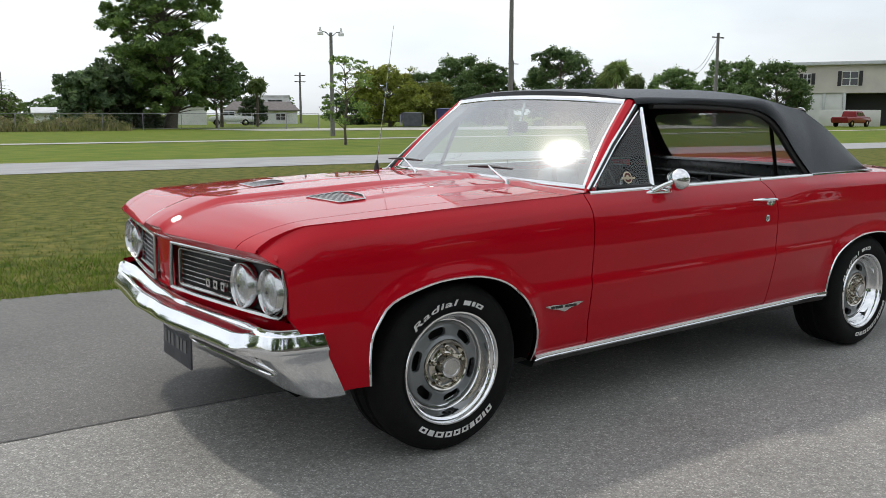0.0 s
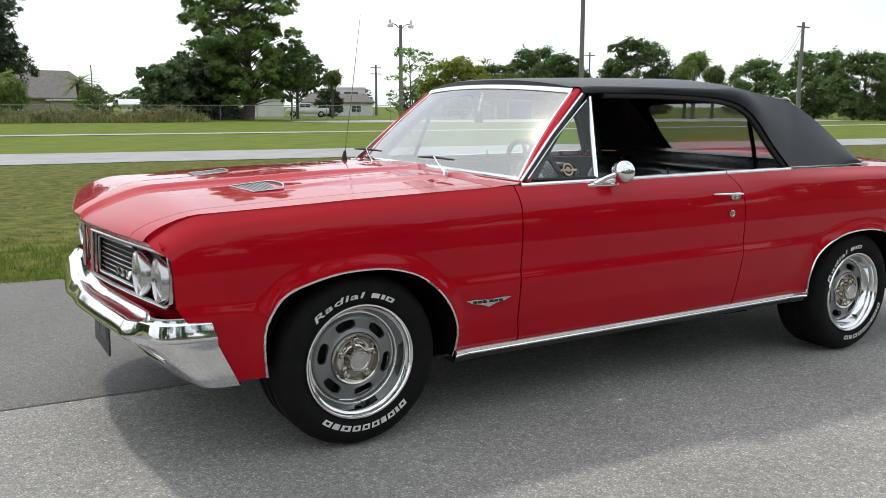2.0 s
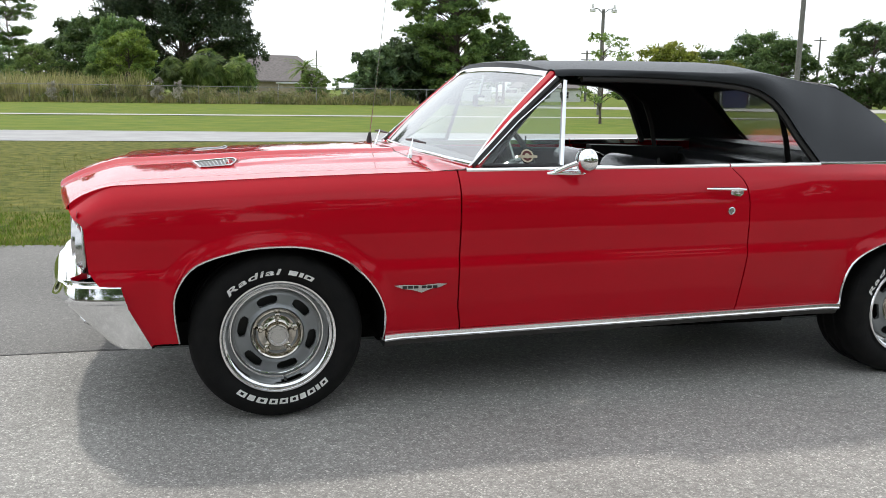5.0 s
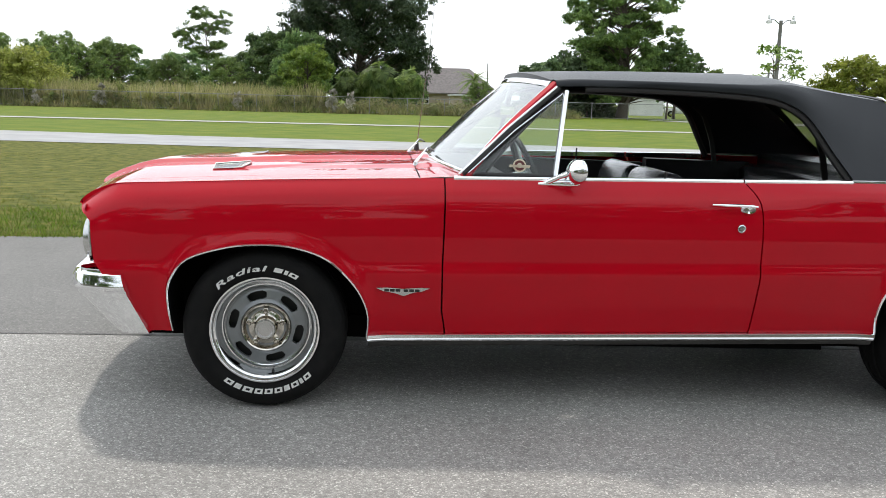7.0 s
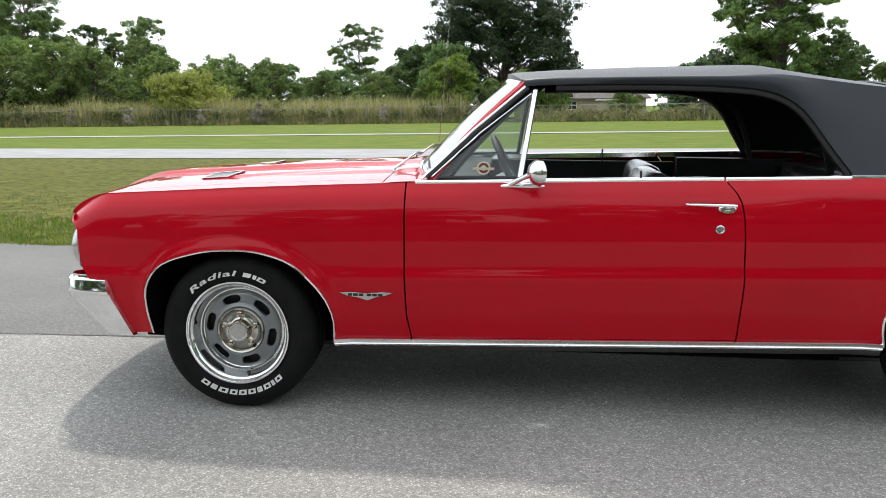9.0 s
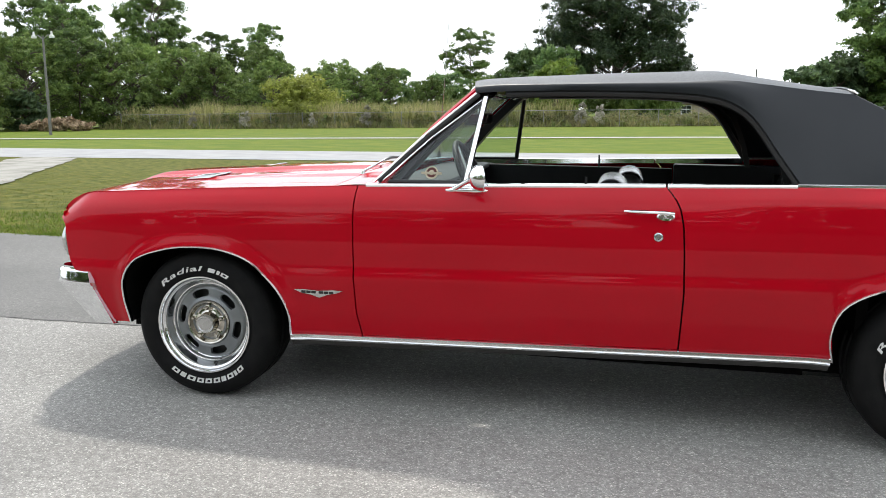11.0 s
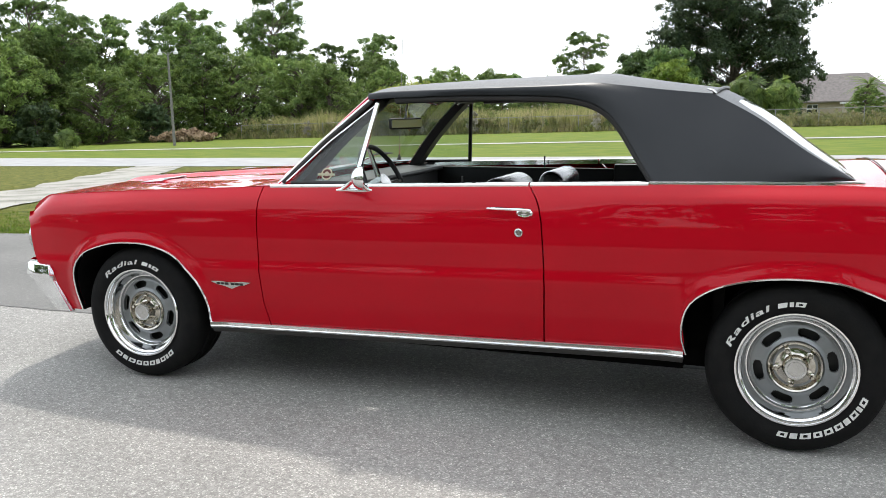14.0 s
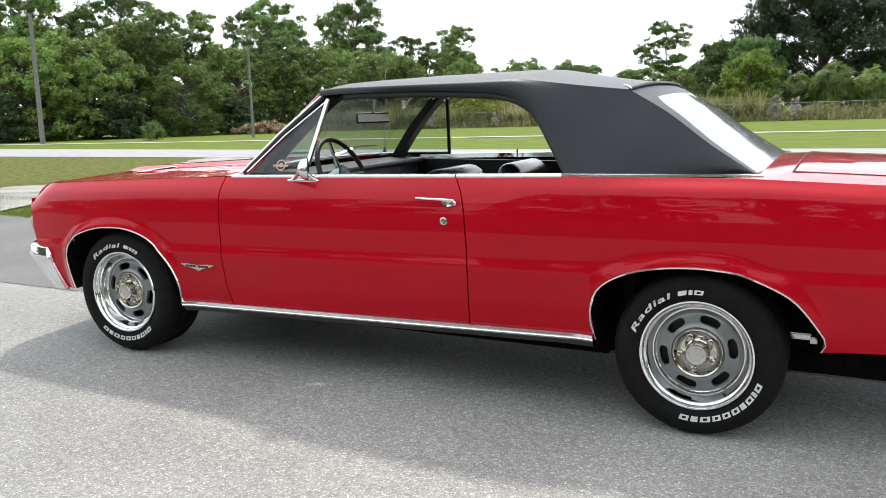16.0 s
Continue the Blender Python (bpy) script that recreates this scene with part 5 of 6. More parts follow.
def leaves(rng, blobs, count, size, tufts=9, spray=0.36):
    """Small leaves gathered in tufts on flattened blobs (centre, radii); each leaf is one bent-out triangle."""
    weight = np.array([b[1][0] * b[1][1] + b[1][0] * b[1][2] for b in blobs])
    weight = weight / weight.sum()
    many = len(blobs) * tufts
    home = rng.choice(len(blobs), many, p=weight)
    c = np.array([b[0] for b in blobs])[home]
    r = np.array([b[1] for b in blobs])[home]
    d = rng.normal(size=(many, 3))
    d /= np.linalg.norm(d, axis=1)[:, None]
    d[:, 2] = np.where(d[:, 2] < -0.45, -d[:, 2] * 0.6, d[:, 2])
    heart = c + d * r * (0.55 + 0.5 * rng.random(many) ** 0.7)[:, None]
    reach = r.mean(1) * spray * (0.55 + 0.9 * rng.random(many))
    pick = rng.integers(0, many, count)
    g = rng.normal(size=(count, 3))
    g /= np.linalg.norm(g, axis=1)[:, None]
    g *= (rng.random(count) ** 0.45)[:, None]
    p = heart[pick] + g * reach[pick][:, None] * np.array((1.0, 1.0, 0.72))
    n = d[pick] * 0.5 + g * 0.5 + rng.normal(size=(count, 3)) * 0.55 + np.array((0, 0, 0.35))
    n /= np.linalg.norm(n, axis=1)[:, None]
    u = np.cross(n, rng.normal(size=(count, 3)))
    u /= np.linalg.norm(u, axis=1)[:, None]
    v = np.cross(n, u)
    s = (size * (0.6 + 0.8 * rng.random(count)))[:, None]
    q = np.stack([p - u * s - v * s * 0.42, p - u * s * 0.6 + v * s * 0.55, p + u * s * 1.1], 1)
    return q.reshape(-1, 3), np.arange(count * 3).reshape(-1, 3)


def make_tree(name, label, seed, height, width, crown_from, blobs, count, size, mat, flat=0.6, trunk=0.22, lean=0.0, cone=0.0, limbs=True, group="", blob_size=1.0, fill=0.8, limb=1.0, tufts=9, spray=0.36, belly=0.20):
    """A tapered trunk with limbs that end in leaf clumps."""
    rng = np.random.default_rng(seed)
    T = thing(name, label, "tree", None, group)
    bm = bmesh.new()
    pts = [(0, 0, -0.2)]
    for k in range(1, 7):
        z = height * 0.90 * k / 6
        pts.append((lean * z + rng.normal() * 0.03 * height * 0.3, rng.normal() * 0.03 * height * 0.3, z))
    tube(bm, pts, [trunk * (1.25 if k == 0 else 1 - 0.85 * k / 6) for k in range(7)], 7)
    spots = []
    for k in range(blobs):
        h = crown_from + (1 - crown_from) * ((k + rng.random()) / blobs)
        z = height * min(h, 0.97)
        rel = (h - crown_from) / (1 - crown_from)
        reach = width / 2 * (math.sin(math.pi * (belly + (0.84 - belly) * rel)) if not cone else (1 - cone * rel))
        a = rng.random() * 2 * math.pi
        rr = reach * (0.25 + fill * 0.75 * rng.random() ** 0.6)
        tx = float(np.interp(z, [p[2] for p in pts], [p[0] for p in pts]))
        ty = float(np.interp(z, [p[2] for p in pts], [p[1] for p in pts]))
        c = (tx + rr * math.cos(a), ty + rr * math.sin(a), z + 0.03 * height * rng.normal())
        s = blob_size * width * (0.12 + 0.09 * rng.random())
        spots.append((c, (s, s, s * flat)))
        if limbs and rr > 0.1 * width:
            z0 = max(z - rr * 0.6, height * crown_from * 0.6)
            mid = (tx + 0.5 * (c[0] - tx), ty + 0.5 * (c[1] - ty), lerp(z0, c[2], 0.6))
            x0 = float(np.interp(z0, [p[2] for p in pts], [p[0] for p in pts]))
            y0 = float(np.interp(z0, [p[2] for p in pts], [p[1] for p in pts]))
            tube(bm, [(x0, y0, z0), mid, (c[0], c[1], c[2] - s * flat * 0.4)], [trunk * 0.36 * limb, trunk * 0.22 * limb, trunk * 0.07 * limb], 5, False)
    part("trunk", bm, BARK, T, "", 60)
    v, f = leaves(rng, spots, count, size, tufts, spray)
    mesh_from("crown", v.tolist(), f.tolist(), mat, T)
    return T


def place(ob, x, y, s=1.0, turn=0.0, sz=None):
    return copy_thing(ob, pose(x, y, ground_z(x, y) - 0.03, 0, 0, turn) @ Matrix.Diagonal((s, s, sz or s, 1)))


def put(ob, x, y, s=1.0, turn=0.0, sz=None):
    ob.matrix_basis = pose(x, y, ground_z(x, y) - 0.03, 0, 0, turn) @ Matrix.Diagonal((s, s, sz or s, 1))
    return ob


def fronds(rng, n, length, droop, width, top, spread=1.0):
    v, f = [], []
    for k in range(n):
        a = 2 * math.pi * (k / n + rng.random() * 0.1)
        up = 0.9 - spread * 1.5 * rng.random()
        d = np.array((math.cos(a), math.sin(a), 0.0))
        side = np.array((-math.sin(a), math.cos(a), 0.0))
        L = length * (0.8 + 0.4 * rng.random())
        line = []
        for t in np.linspace(0, 1, 7):
            line.append(np.array((0, 0, top)) + d * L * t * math.cos(up * (1 - t * 0.3)) + np.array((0, 0, L * (math.sin(up) * t - droop * t * t))))
        for i in range(6):
            for s in (-1, 1):
                for j in range(3):
                    p = line[i] + (line[i + 1] - line[i]) * j / 3
                    w = width * math.sin(math.pi * min(0.95, (i + j / 3 + 0.9) / 7)) * (0.8 + 0.4 * rng.random())
                    tip = p + side * s * w + (line[i + 1] - line[i]) * 1.0 - np.array((0, 0, w * 0.35))
                    q = len(v)
                    v += [p.tolist(), (p + (line[i + 1] - line[i]) * 0.30).tolist(), tip.tolist()]
                    f.append((q, q + 1, q + 2))
    return v, f


def make_fans(name, label, seed, trunk, heads, centre, radii, size):
    """Fan palms: many pleated fans facing outwards from a rounded mass, on one or no trunk."""
    rng = np.random.default_rng(seed)
    T = thing(name, label, "palm tree")
    if trunk:
        bm = bmesh.new()
        tube(bm, [(0, 0, -0.2), (0.06, 0, centre * 0.5), (0, 0.04, centre)], [trunk * 1.2, trunk, trunk * 1.1], 8)
        part("trunk", bm, BARK, T, "", 60)
    v, f = [], []
    for k in range(heads):
        d = rng.normal(size=3)
        d /= np.linalg.norm(d)
        d[2] = d[2] if d[2] > -0.5 else -0.5 * d[2]
        heart = np.array((0, 0, centre)) + d * np.array(radii) * (0.35 + 0.55 * rng.random())
        n = d + rng.normal(size=3) * 0.35
        n /= np.linalg.norm(n)
        u = np.cross(n, (0.2, 0.1, 1.0))
        u /= np.linalg.norm(u)
        w = np.cross(n, u)
        turn = rng.random() * 2 * math.pi
        for j in range(15):
            a = turn + lerp(-2.2, 2.2, j / 14)
            r = size * (0.75 + 0.35 * rng.random())
            way = u * math.cos(a) + w * math.sin(a)
            off = (-u * math.sin(a) + w * math.cos(a)) * size * 0.075
            tip = heart + way * r + n * 0.12 * size - np.array((0, 0, 0.22 * r))
            q = len(v)
            v += [heart.tolist(), (heart + way * r * 0.6 + off).tolist(), tip.tolist(), (heart + way * r * 0.6 - off).tolist()]
            f.append((q, q + 1, q + 2, q + 3))
    mesh_from("crown", v, f, LEAF_PALM, T)
    return T


def make_palm(name, label, seed, height, n, length, droop, width, spread=1.0, trunk=0.16):
    rng = np.random.default_rng(seed)
    T = thing(name, label, "palm tree")
    if height > 0.4:
        bm = bmesh.new()
        tube(bm, [(0, 0, -0.2), (0.05, 0, height * 0.5), (0, 0.05, height)], [trunk * 1.2, trunk, trunk * 1.15], 8)
        part("trunk", bm, BARK, T, "", 60)
    v, f = fronds(rng, n, length, droop, width, max(height, 0.1), spread)
    mesh_from("crown", v, f, LEAF_PALM, T)
    return T


BIG_PINE = put(make_tree("pine_tree", "huge spreading pine with layered needle clumps behind the fence", 3, 18.0, 10.2, 0.12, 260, 150000, 0.13, LEAF_PINE, 0.55, 0.50, blob_size=0.52, fill=0.97, limb=0.35, tufts=11, spray=0.42, belly=0.30), 24.4, 74.4)
BIG_OAK = put(make_tree("oak_tree", "huge dense dark oak behind the fence", 5, 17.0, 18.0, 0.10, 230, 130000, 0.16, LEAF_DARK, 0.85, 0.6, blob_size=0.50, fill=0.98, limb=0.3, tufts=12, spray=0.45, belly=0.28), 0.0, 100.0)
OAK = put(make_tree("oak_tree", "dense rounded oak with dark green leaves", 7, 9.0, 9.5, 0.05, 130, 30000, 0.175, LEAF_OAK, 0.85, 0.3, blob_size=0.55, fill=1.0, limb=0.4, tufts=10, spray=0.5), 71, 92, 0.95)
SCRUB = put(make_tree("scrub_tree", "bushy broadleaf tree at the wood's edge", 9, 7.0, 7.8, 0.02, 120, 26000, 0.115, LEAF_SCRUB, 0.9, 0.2, blob_size=0.52, fill=1.0, tufts=10, spray=0.45), -40, 78)
PINE = put(make_tree("slash_pine", "tall slash pine with a bare trunk and open crown", 11, 14.5, 8.2, 0.50, 46, 17000, 0.155, LEAF_PINE, 0.66, 0.20, group="pines over the wood", blob_size=0.78, fill=1.0, limb=0.8, tufts=9, spray=0.48, belly=0.18), -49.2, 110, 0.92)
PINE_B = put(make_tree("slash_pine", "tall slash pine with a bare trunk and open crown", 13, 15.5, 7.8, 0.44, 44, 17000, 0.155, LEAF_PINE, 0.66, 0.20, 0.02, group="pines over the wood", blob_size=0.76, fill=1.0, limb=0.8, tufts=9, spray=0.48, belly=0.16), -61.5, 102.7, 1.08)
ROUND = put(make_tree("young_pine", "bright green young pine with a rounded crown", 15, 5.3, 4.9, 0.08, 60, 16000, 0.12, LEAF_BRIGHT, 0.85, 0.16, blob_size=0.75, tufts=10, spray=0.5), -4.2, 70.7)
WILLOW = put(make_tree("willow_shrub", "yellow-green feathery shrub among reeds", 17, 3.9, 7.2, 0.03, 44, 16000, 0.13, LEAF_WILLOW, 0.8, 0.10, tufts=10, spray=0.5), -27.8, 70.5)
CLUMP = put(make_tree("clump_tree", "dark spreading tree on thin bare stems", 33, 6.6, 5.6, 0.42, 60, 16000, 0.11, LEAF_OAK, 0.75, 0.10, blob_size=0.7, fill=1.0), 28.6, 74.0)
place(CLUMP, 31.2, 79.0, 1.0, 80)
place(CLUMP, 22.0, 77.5, 1.05, 200)
SMALL = put(make_tree("street_tree", "small thin young tree on the lawn", 19, 3.7, 2.3, 0.22, 26, 1500, 0.075, LEAF_SCRUB, 0.6, 0.06, blob_size=0.9, fill=1.0), 16.3, 28.4)
YELLOW = put(make_tree("garden_tree", "broad yellow-green tree beside a car park", 21, 5.4, 8.5, 0.10, 40, 9500, 0.20, LEAF_YELLOW, 0.8, 0.2), 46.8, 72.4)
BUSH = put(make_tree("bush", "rounded dark evergreen bush by the fence", 23, 4.5, 5.0, 0.02, 34, 9000, 0.20, LEAF_DARK, 0.85, 0.12), 16.1, 70.5)
SABAL = put(make_fans("fan_palm", "fan palm with a full round head", 25, 0.13, 70, 3.9, (0.9, 0.9, 0.8), 0.75), 35.7, 80.7, 1.05)
DATE = put(make_palm("date_palm", "short palm with long arching fronds", 27, 3.2, 46, 2.1, 0.38, 0.20, 0.85, 0.28), 14.9, 108, 1.25)
PALMETTO = put(make_fans("palmetto", "tall dense palmetto clump by the fence", 29, 0.0, 150, 2.2, (1.9, 1.6, 2.0), 0.8), 1.7, 73.8, 1.1)
PALMBUSH = put(make_fans("palmetto", "small palmetto clump before the dark wood", 31, 0.0, 60, 0.7, (0.9, 0.8, 0.75), 0.6), -44.2, 44.9)

spread_rng = np.random.default_rng(77)
for x, y, s, sz in ((67.5, 68.7, 0.95, 0.95), (79.6, 54.8, 0.78, 0.78), (75.6, 46.5, 0.72, 0.70), (84, 66, 0.8, 0.75), (60, 86, 0.72, 0.7), (63, 77, 0.85, 0.8), (-12, 112, 0.95, 1.0), (-9, 98, 0.9, 0.95),
                    (-6, 92, 0.7, 0.9), (30, 134, 0.9, 0.6), (33, 122, 0.8, 0.5), (4, 118, 0.8, 0.6), (-24, 118, 0.95, 0.75), (-33.5, 121, 1.1, 0.86), (-40.4, 108, 0.9, 0.62), (-18, 120, 0.8, 0.7)):
    place(OAK, x, y, s, spread_rng.random() * 360, sz)
for x, y, s, sz in ((-25.5, 143.6, 1.0, 0.90), (-54, 90.7, 0.95, 1.08), (-57, 78, 1.0, 0.95), (-62, 70, 0.9, 0.96), (-47, 92, 0.8, 0.80), (-66, 86, 1.05, 1.1), (-72, 60, 1.0, 1.05), (-58, 60, 0.8, 0.88), (-66, 52, 0.9, 0.95), (-64, 62, 0.9, 1.0), (-76, 52, 1.0, 1.1), (-70, 96, 1.0, 1.05), (-75, 75, 1.0, 1.0), (-50, 70, 0.7, 0.70)):
    place(PINE if spread_rng.random() < 0.5 else PINE_B, x, y, s, spread_rng.random() * 360, sz)
for x, y, s in ((-52, 58, 1.0), (-57, 52, 1.15), (-62, 48, 1.25), (-66, 44, 1.3), (-60, 58, 1.3), (-54, 66, 1.2), (-49, 73, 1.15), (-44, 80, 1.05), (-46, 86, 1.15), (-37, 86, 0.95), (-33, 90, 0.85), (-66, 54, 1.4), (-72, 48, 1.4), (-56, 74, 1.35), (-63, 66, 1.45), (-52, 84, 1.3),
                (-42, 96, 1.15), (-36, 100, 1.0), (-70, 40, 1.3), (-76, 42, 1.4), (-80, 50, 1.5), (-28, 104, 0.95), (-22, 100, 0.8), (-16, 104, 0.75), (12, 76, 0.45), (-30, 98, 0.8)):
    place(SCRUB, x + spread_rng.normal(), y + spread_rng.normal(), s * (0.9 + 0.2 * spread_rng.random()), spread_rng.random() * 360)
for x, y, s in ((20, 76, 1.15), (23, 79, 1.2), (18, 72, 1.05), (-54, 52, 0.75), (-60, 44.5, 0.8), (-50, 62, 0.7), (-66, 38, 0.9), (-46, 74, 0.6), (57, 92, 0.9), (52, 88, 0.8), (42, 96, 0.7)):
    place(BUSH, x, y, s, spread_rng.random() * 360)
for x, y, s in ((65.9, 58.9, 1.35), (68, 62, 1.2), (70, 60, 1.1), (31.5, 80, 1.0), (-7, 71, 0.6)):
    place(SABAL, x, y, s, spread_rng.random() * 360)
place(PALMETTO, 4.6, 75, 0.9, 70)
place(PALMETTO, -0.8, 76, 0.85, 170)
place(YELLOW, 52.5, 73, 0.75, 120)
# low woods on the skyline and the far side of the drive
HEDGE = put(make_tree("oak_tree", "broad plain oak in the far row of trees", 35, 8.0, 8.6, 0.05, 40, 4500, 0.34, LEAF_OAK, 0.85, 0.25, blob_size=0.9, fill=1.0, limb=0.5), 52, -25)
for x, y, s in ((60, 168, 0.62), (68, 164, 0.7), (77, 160, 0.62), (86, 154, 0.72), (95, 147, 0.65), (104, 139, 0.7), (112, 130, 0.65), (120, 118, 0.7), (24, 172, 0.62), (32, 172, 0.55), (40, 170, 0.6), (49, 168, 0.55), (126, 104, 0.65), (130, 90, 0.6)):
    place(HEDGE, x, y, s, spread_rng.random() * 360, s * 0.85)
for k in range(12):
    place(HEDGE, -46 + 8.5 * k + spread_rng.normal() * 2, -24 + spread_rng.normal() * 2.5, 0.88 + 0.30 * spread_rng.random(), spread_rng.random() * 360)


for k in range(8):
    place(HEDGE, 56 + 9 * k + spread_rng.normal() * 2, -23 + 2.5 * k + spread_rng.normal() * 2, 0.95 + 0.30 * spread_rng.random(), spread_rng.random() * 360)


def blades(name, label, category, seed, count, xs, ys, h0, h1, w, mat, bend=0.35, clump=1):
    rng = np.random.default_rng(seed)
    x = np.repeat(rng.uniform(*xs, count // clump), clump)
    y = np.repeat(rng.uniform(0, 1, count // clump), clump)
    count = len(x)
    v = np.zeros((count, 3, 3))
    base_y = np.array([ys(a, b) for a, b in zip(x, y)])
    if clump > 1:
        x = x + rng.normal(size=count) * 0.05
        base_y = base_y + np.abs(rng.normal(size=count)) * 0.06
    z = np.array([ground_z(a, b) for a, b in zip(x, base_y)]) - 0.03
    a = rng.uniform(0, 2 * math.pi, count)
    h = rng.uniform(h0, h1, count) * (0.6 + 0.8 * np.array([0.5 + 0.5 * noise.noise((p * 0.35, q * 0.35, 2)) for p, q in zip(x, base_y)]))
    dx, dy = np.cos(a) * w, np.sin(a) * w
    b = rng.normal(size=(count, 2)) * bend * h[:, None]
    v[:, 0] = np.stack([x - dx, base_y - dy, z], 1)
    v[:, 1] = np.stack([x + dx, base_y + dy, z], 1)
    v[:, 2] = np.stack([x + b[:, 0], base_y + b[:, 1], z + h], 1)
    ob = mesh_from(name, v.reshape(-1, 3).tolist(), np.arange(count * 3).reshape(-1, 3).tolist(), mat)
    return tagged(ob, label, category, kind="stuff")


def fence_y(x):
    return 65.5 - 0.04 * x


def weed_bank(name, label, category, seed, spots, count, size, mat):
    rng = np.random.default_rng(seed)
    v, f = leaves(rng, [((x, y, 0.4 * h), (w, w, h * 0.6)) for x, y, w, h in spots], count, size)
    return tagged(mesh_from(name, v.tolist(), f.tolist(), mat), label, category, kind="stuff")


def bank_spots(seed, n, x0, x1, deep, h0, h1):
    rng = np.random.default_rng(seed)
    out = []
    for k in range(n):
        x = rng.uniform(x0, x1)
        h = rng.uniform(h0, h1) * (0.7 + 0.6 * (0.5 + 0.5 * noise.noise((x * 0.3, 3.1, 0))))
        out.append((x, fence_y(x) + 0.4 + deep * rng.random() ** 1.5, 0.35 + 0.5 * rng.random(), h))
    return out


blades("reeds", "tall yellow-green reeds and dry grass along the fence", "reeds", 41, 17000, (-44, -3), lambda x, t: fence_y(x) + 1.0 + 11 * t * t, 1.0, 2.4, 0.05, REED, 0.2)
weed_bank("reed_bank", "bushy yellow-green growth among the reeds", "weeds", 42, bank_spots(42, 170, -46, -2, 9.0, 0.9, 2.0), 26000, 0.11, WEED_TALL)
weed_bank("weeds", "overgrown weeds along a wire fence", "weeds", 43, bank_spots(43, 150, -6, 17.5, 3.0, 0.7, 1.35), 20000, 0.085, WEED)
blades("fence_grass", "dry tufts under the fence", "grass", 47, 6000, (-46, 18), lambda x, t: fence_y(x) - 0.6 + 2.0 * t, 0.25, 0.8, 0.05, WEED, 0.4)
blades("lawn_edge_grass", "bright uneven grass fringe beside the asphalt", "grass", 51, 42000, (-12, 6), lambda x, t: 2.78 + edge_wobble(x) + 1.7 * t ** 1.5, 0.02, 0.075, 0.005, EDGE_BLADE, 0.5)
blades("lawn_grass", "short green lawn blades in uneven tufts", "grass", 53, 110000, (-13, 7), lambda x, t: 2.85 + edge_wobble(x) + 10.5 * t * t, 0.012, 0.045, 0.007, BLADE, 0.8, 9)

# dry shrubs at the fence and the brush pile
rng = np.random.default_rng(61)
SHRUB = thing("dry_shrub", "grey dead shrub against the wire fence", "shrub", None, "dead shrubs along the fence")
v, f = leaves(rng, [((0, 0, 0.5), (0.45, 0.45, 0.6)), ((0.1, 0, 1.1), (0.25, 0.25, 0.5))], 700, 0.07)
mesh_from("twig_mass", v.tolist(), f.tolist(), DRY, SHRUB)
put(SHRUB, -31, 65.6, 1.1)
for x, s in ((-36.5, 0.8), (-25, 0.7), (-20, 1.0), (-9.5, 0.8), (-2.0, 1.0), (-0.6, 0.9)):
    place(SHRUB, x, fence_y(x) - 0.4, s, 40 * x, s * 1.25)
PILE = thing("brush_pile", "brown heap of dead brush at the wood's edge", "brush pile", pose(-45.5, 60.5, 0))
v, f = leaves(rng, [((x, y, 0.35), (1.0, 0.9, 0.75 - 0.1 * abs(x))) for x in (-1.9, -1.0, 0.0, 1.0, 1.9) for y in (-0.5, 0.5)], 7000, 0.13)
mesh_from("twig_mass", v.tolist(), f.tolist(), material("dead_brush", (0.24, 0.16, 0.10), 0.9, color2=(0.36, 0.27, 0.17), scale=2, island=0.4), PILE)

# ---------------------------------------------------------------- fence, poles
STEEL = material("galvanised_steel", (0.30, 0.30, 0.30), 0.5, 0.6, color2=(0.22, 0.22, 0.22), scale=20)
WOOD_POLE = material("weathered_pole", (0.125, 0.12, 0.112), 0.9, color2=(0.19, 0.183, 0.17), scale=12, bump=0.4, bump_scale=60)
FENCE = tagged(thing("wire_fence", "grey chain-link fence with steel posts before weeds", "fence"), kind="structure")
for k in range(27):
    x = -44 + 3.0 * k
    bm = bmesh.new()
    tube(bm, [(x, fence_y(x), -0.1), (x, fence_y(x), 1.35)], 0.03, 6)
    part("post", bm, STEEL, FENCE)
for z in (1.30, 0.12):
    bm = bmesh.new()
    tube(bm, [(x, fence_y(x), z) for x in (-44, -20, 0, 34)], 0.022 if z > 1 else 0.012, 6)
    part("rail", bm, STEEL, FENCE)
bm = bmesh.new()
for k in range(520):
    x = -44 + 0.15 * k
    for d in (-0.6, 0.6):
        a, b = x, x + d
        vs = [bm.verts.new(p) for p in ((a, fence_y(a), 0.1), (a + 0.004, fence_y(a), 0.1), (b + 0.004, fence_y(b), 1.3), (b, fence_y(b), 1.3))]
        bm.faces.new(vs)
tagged(part("wire_mesh", bm, STEEL, FENCE), kind="stuff")


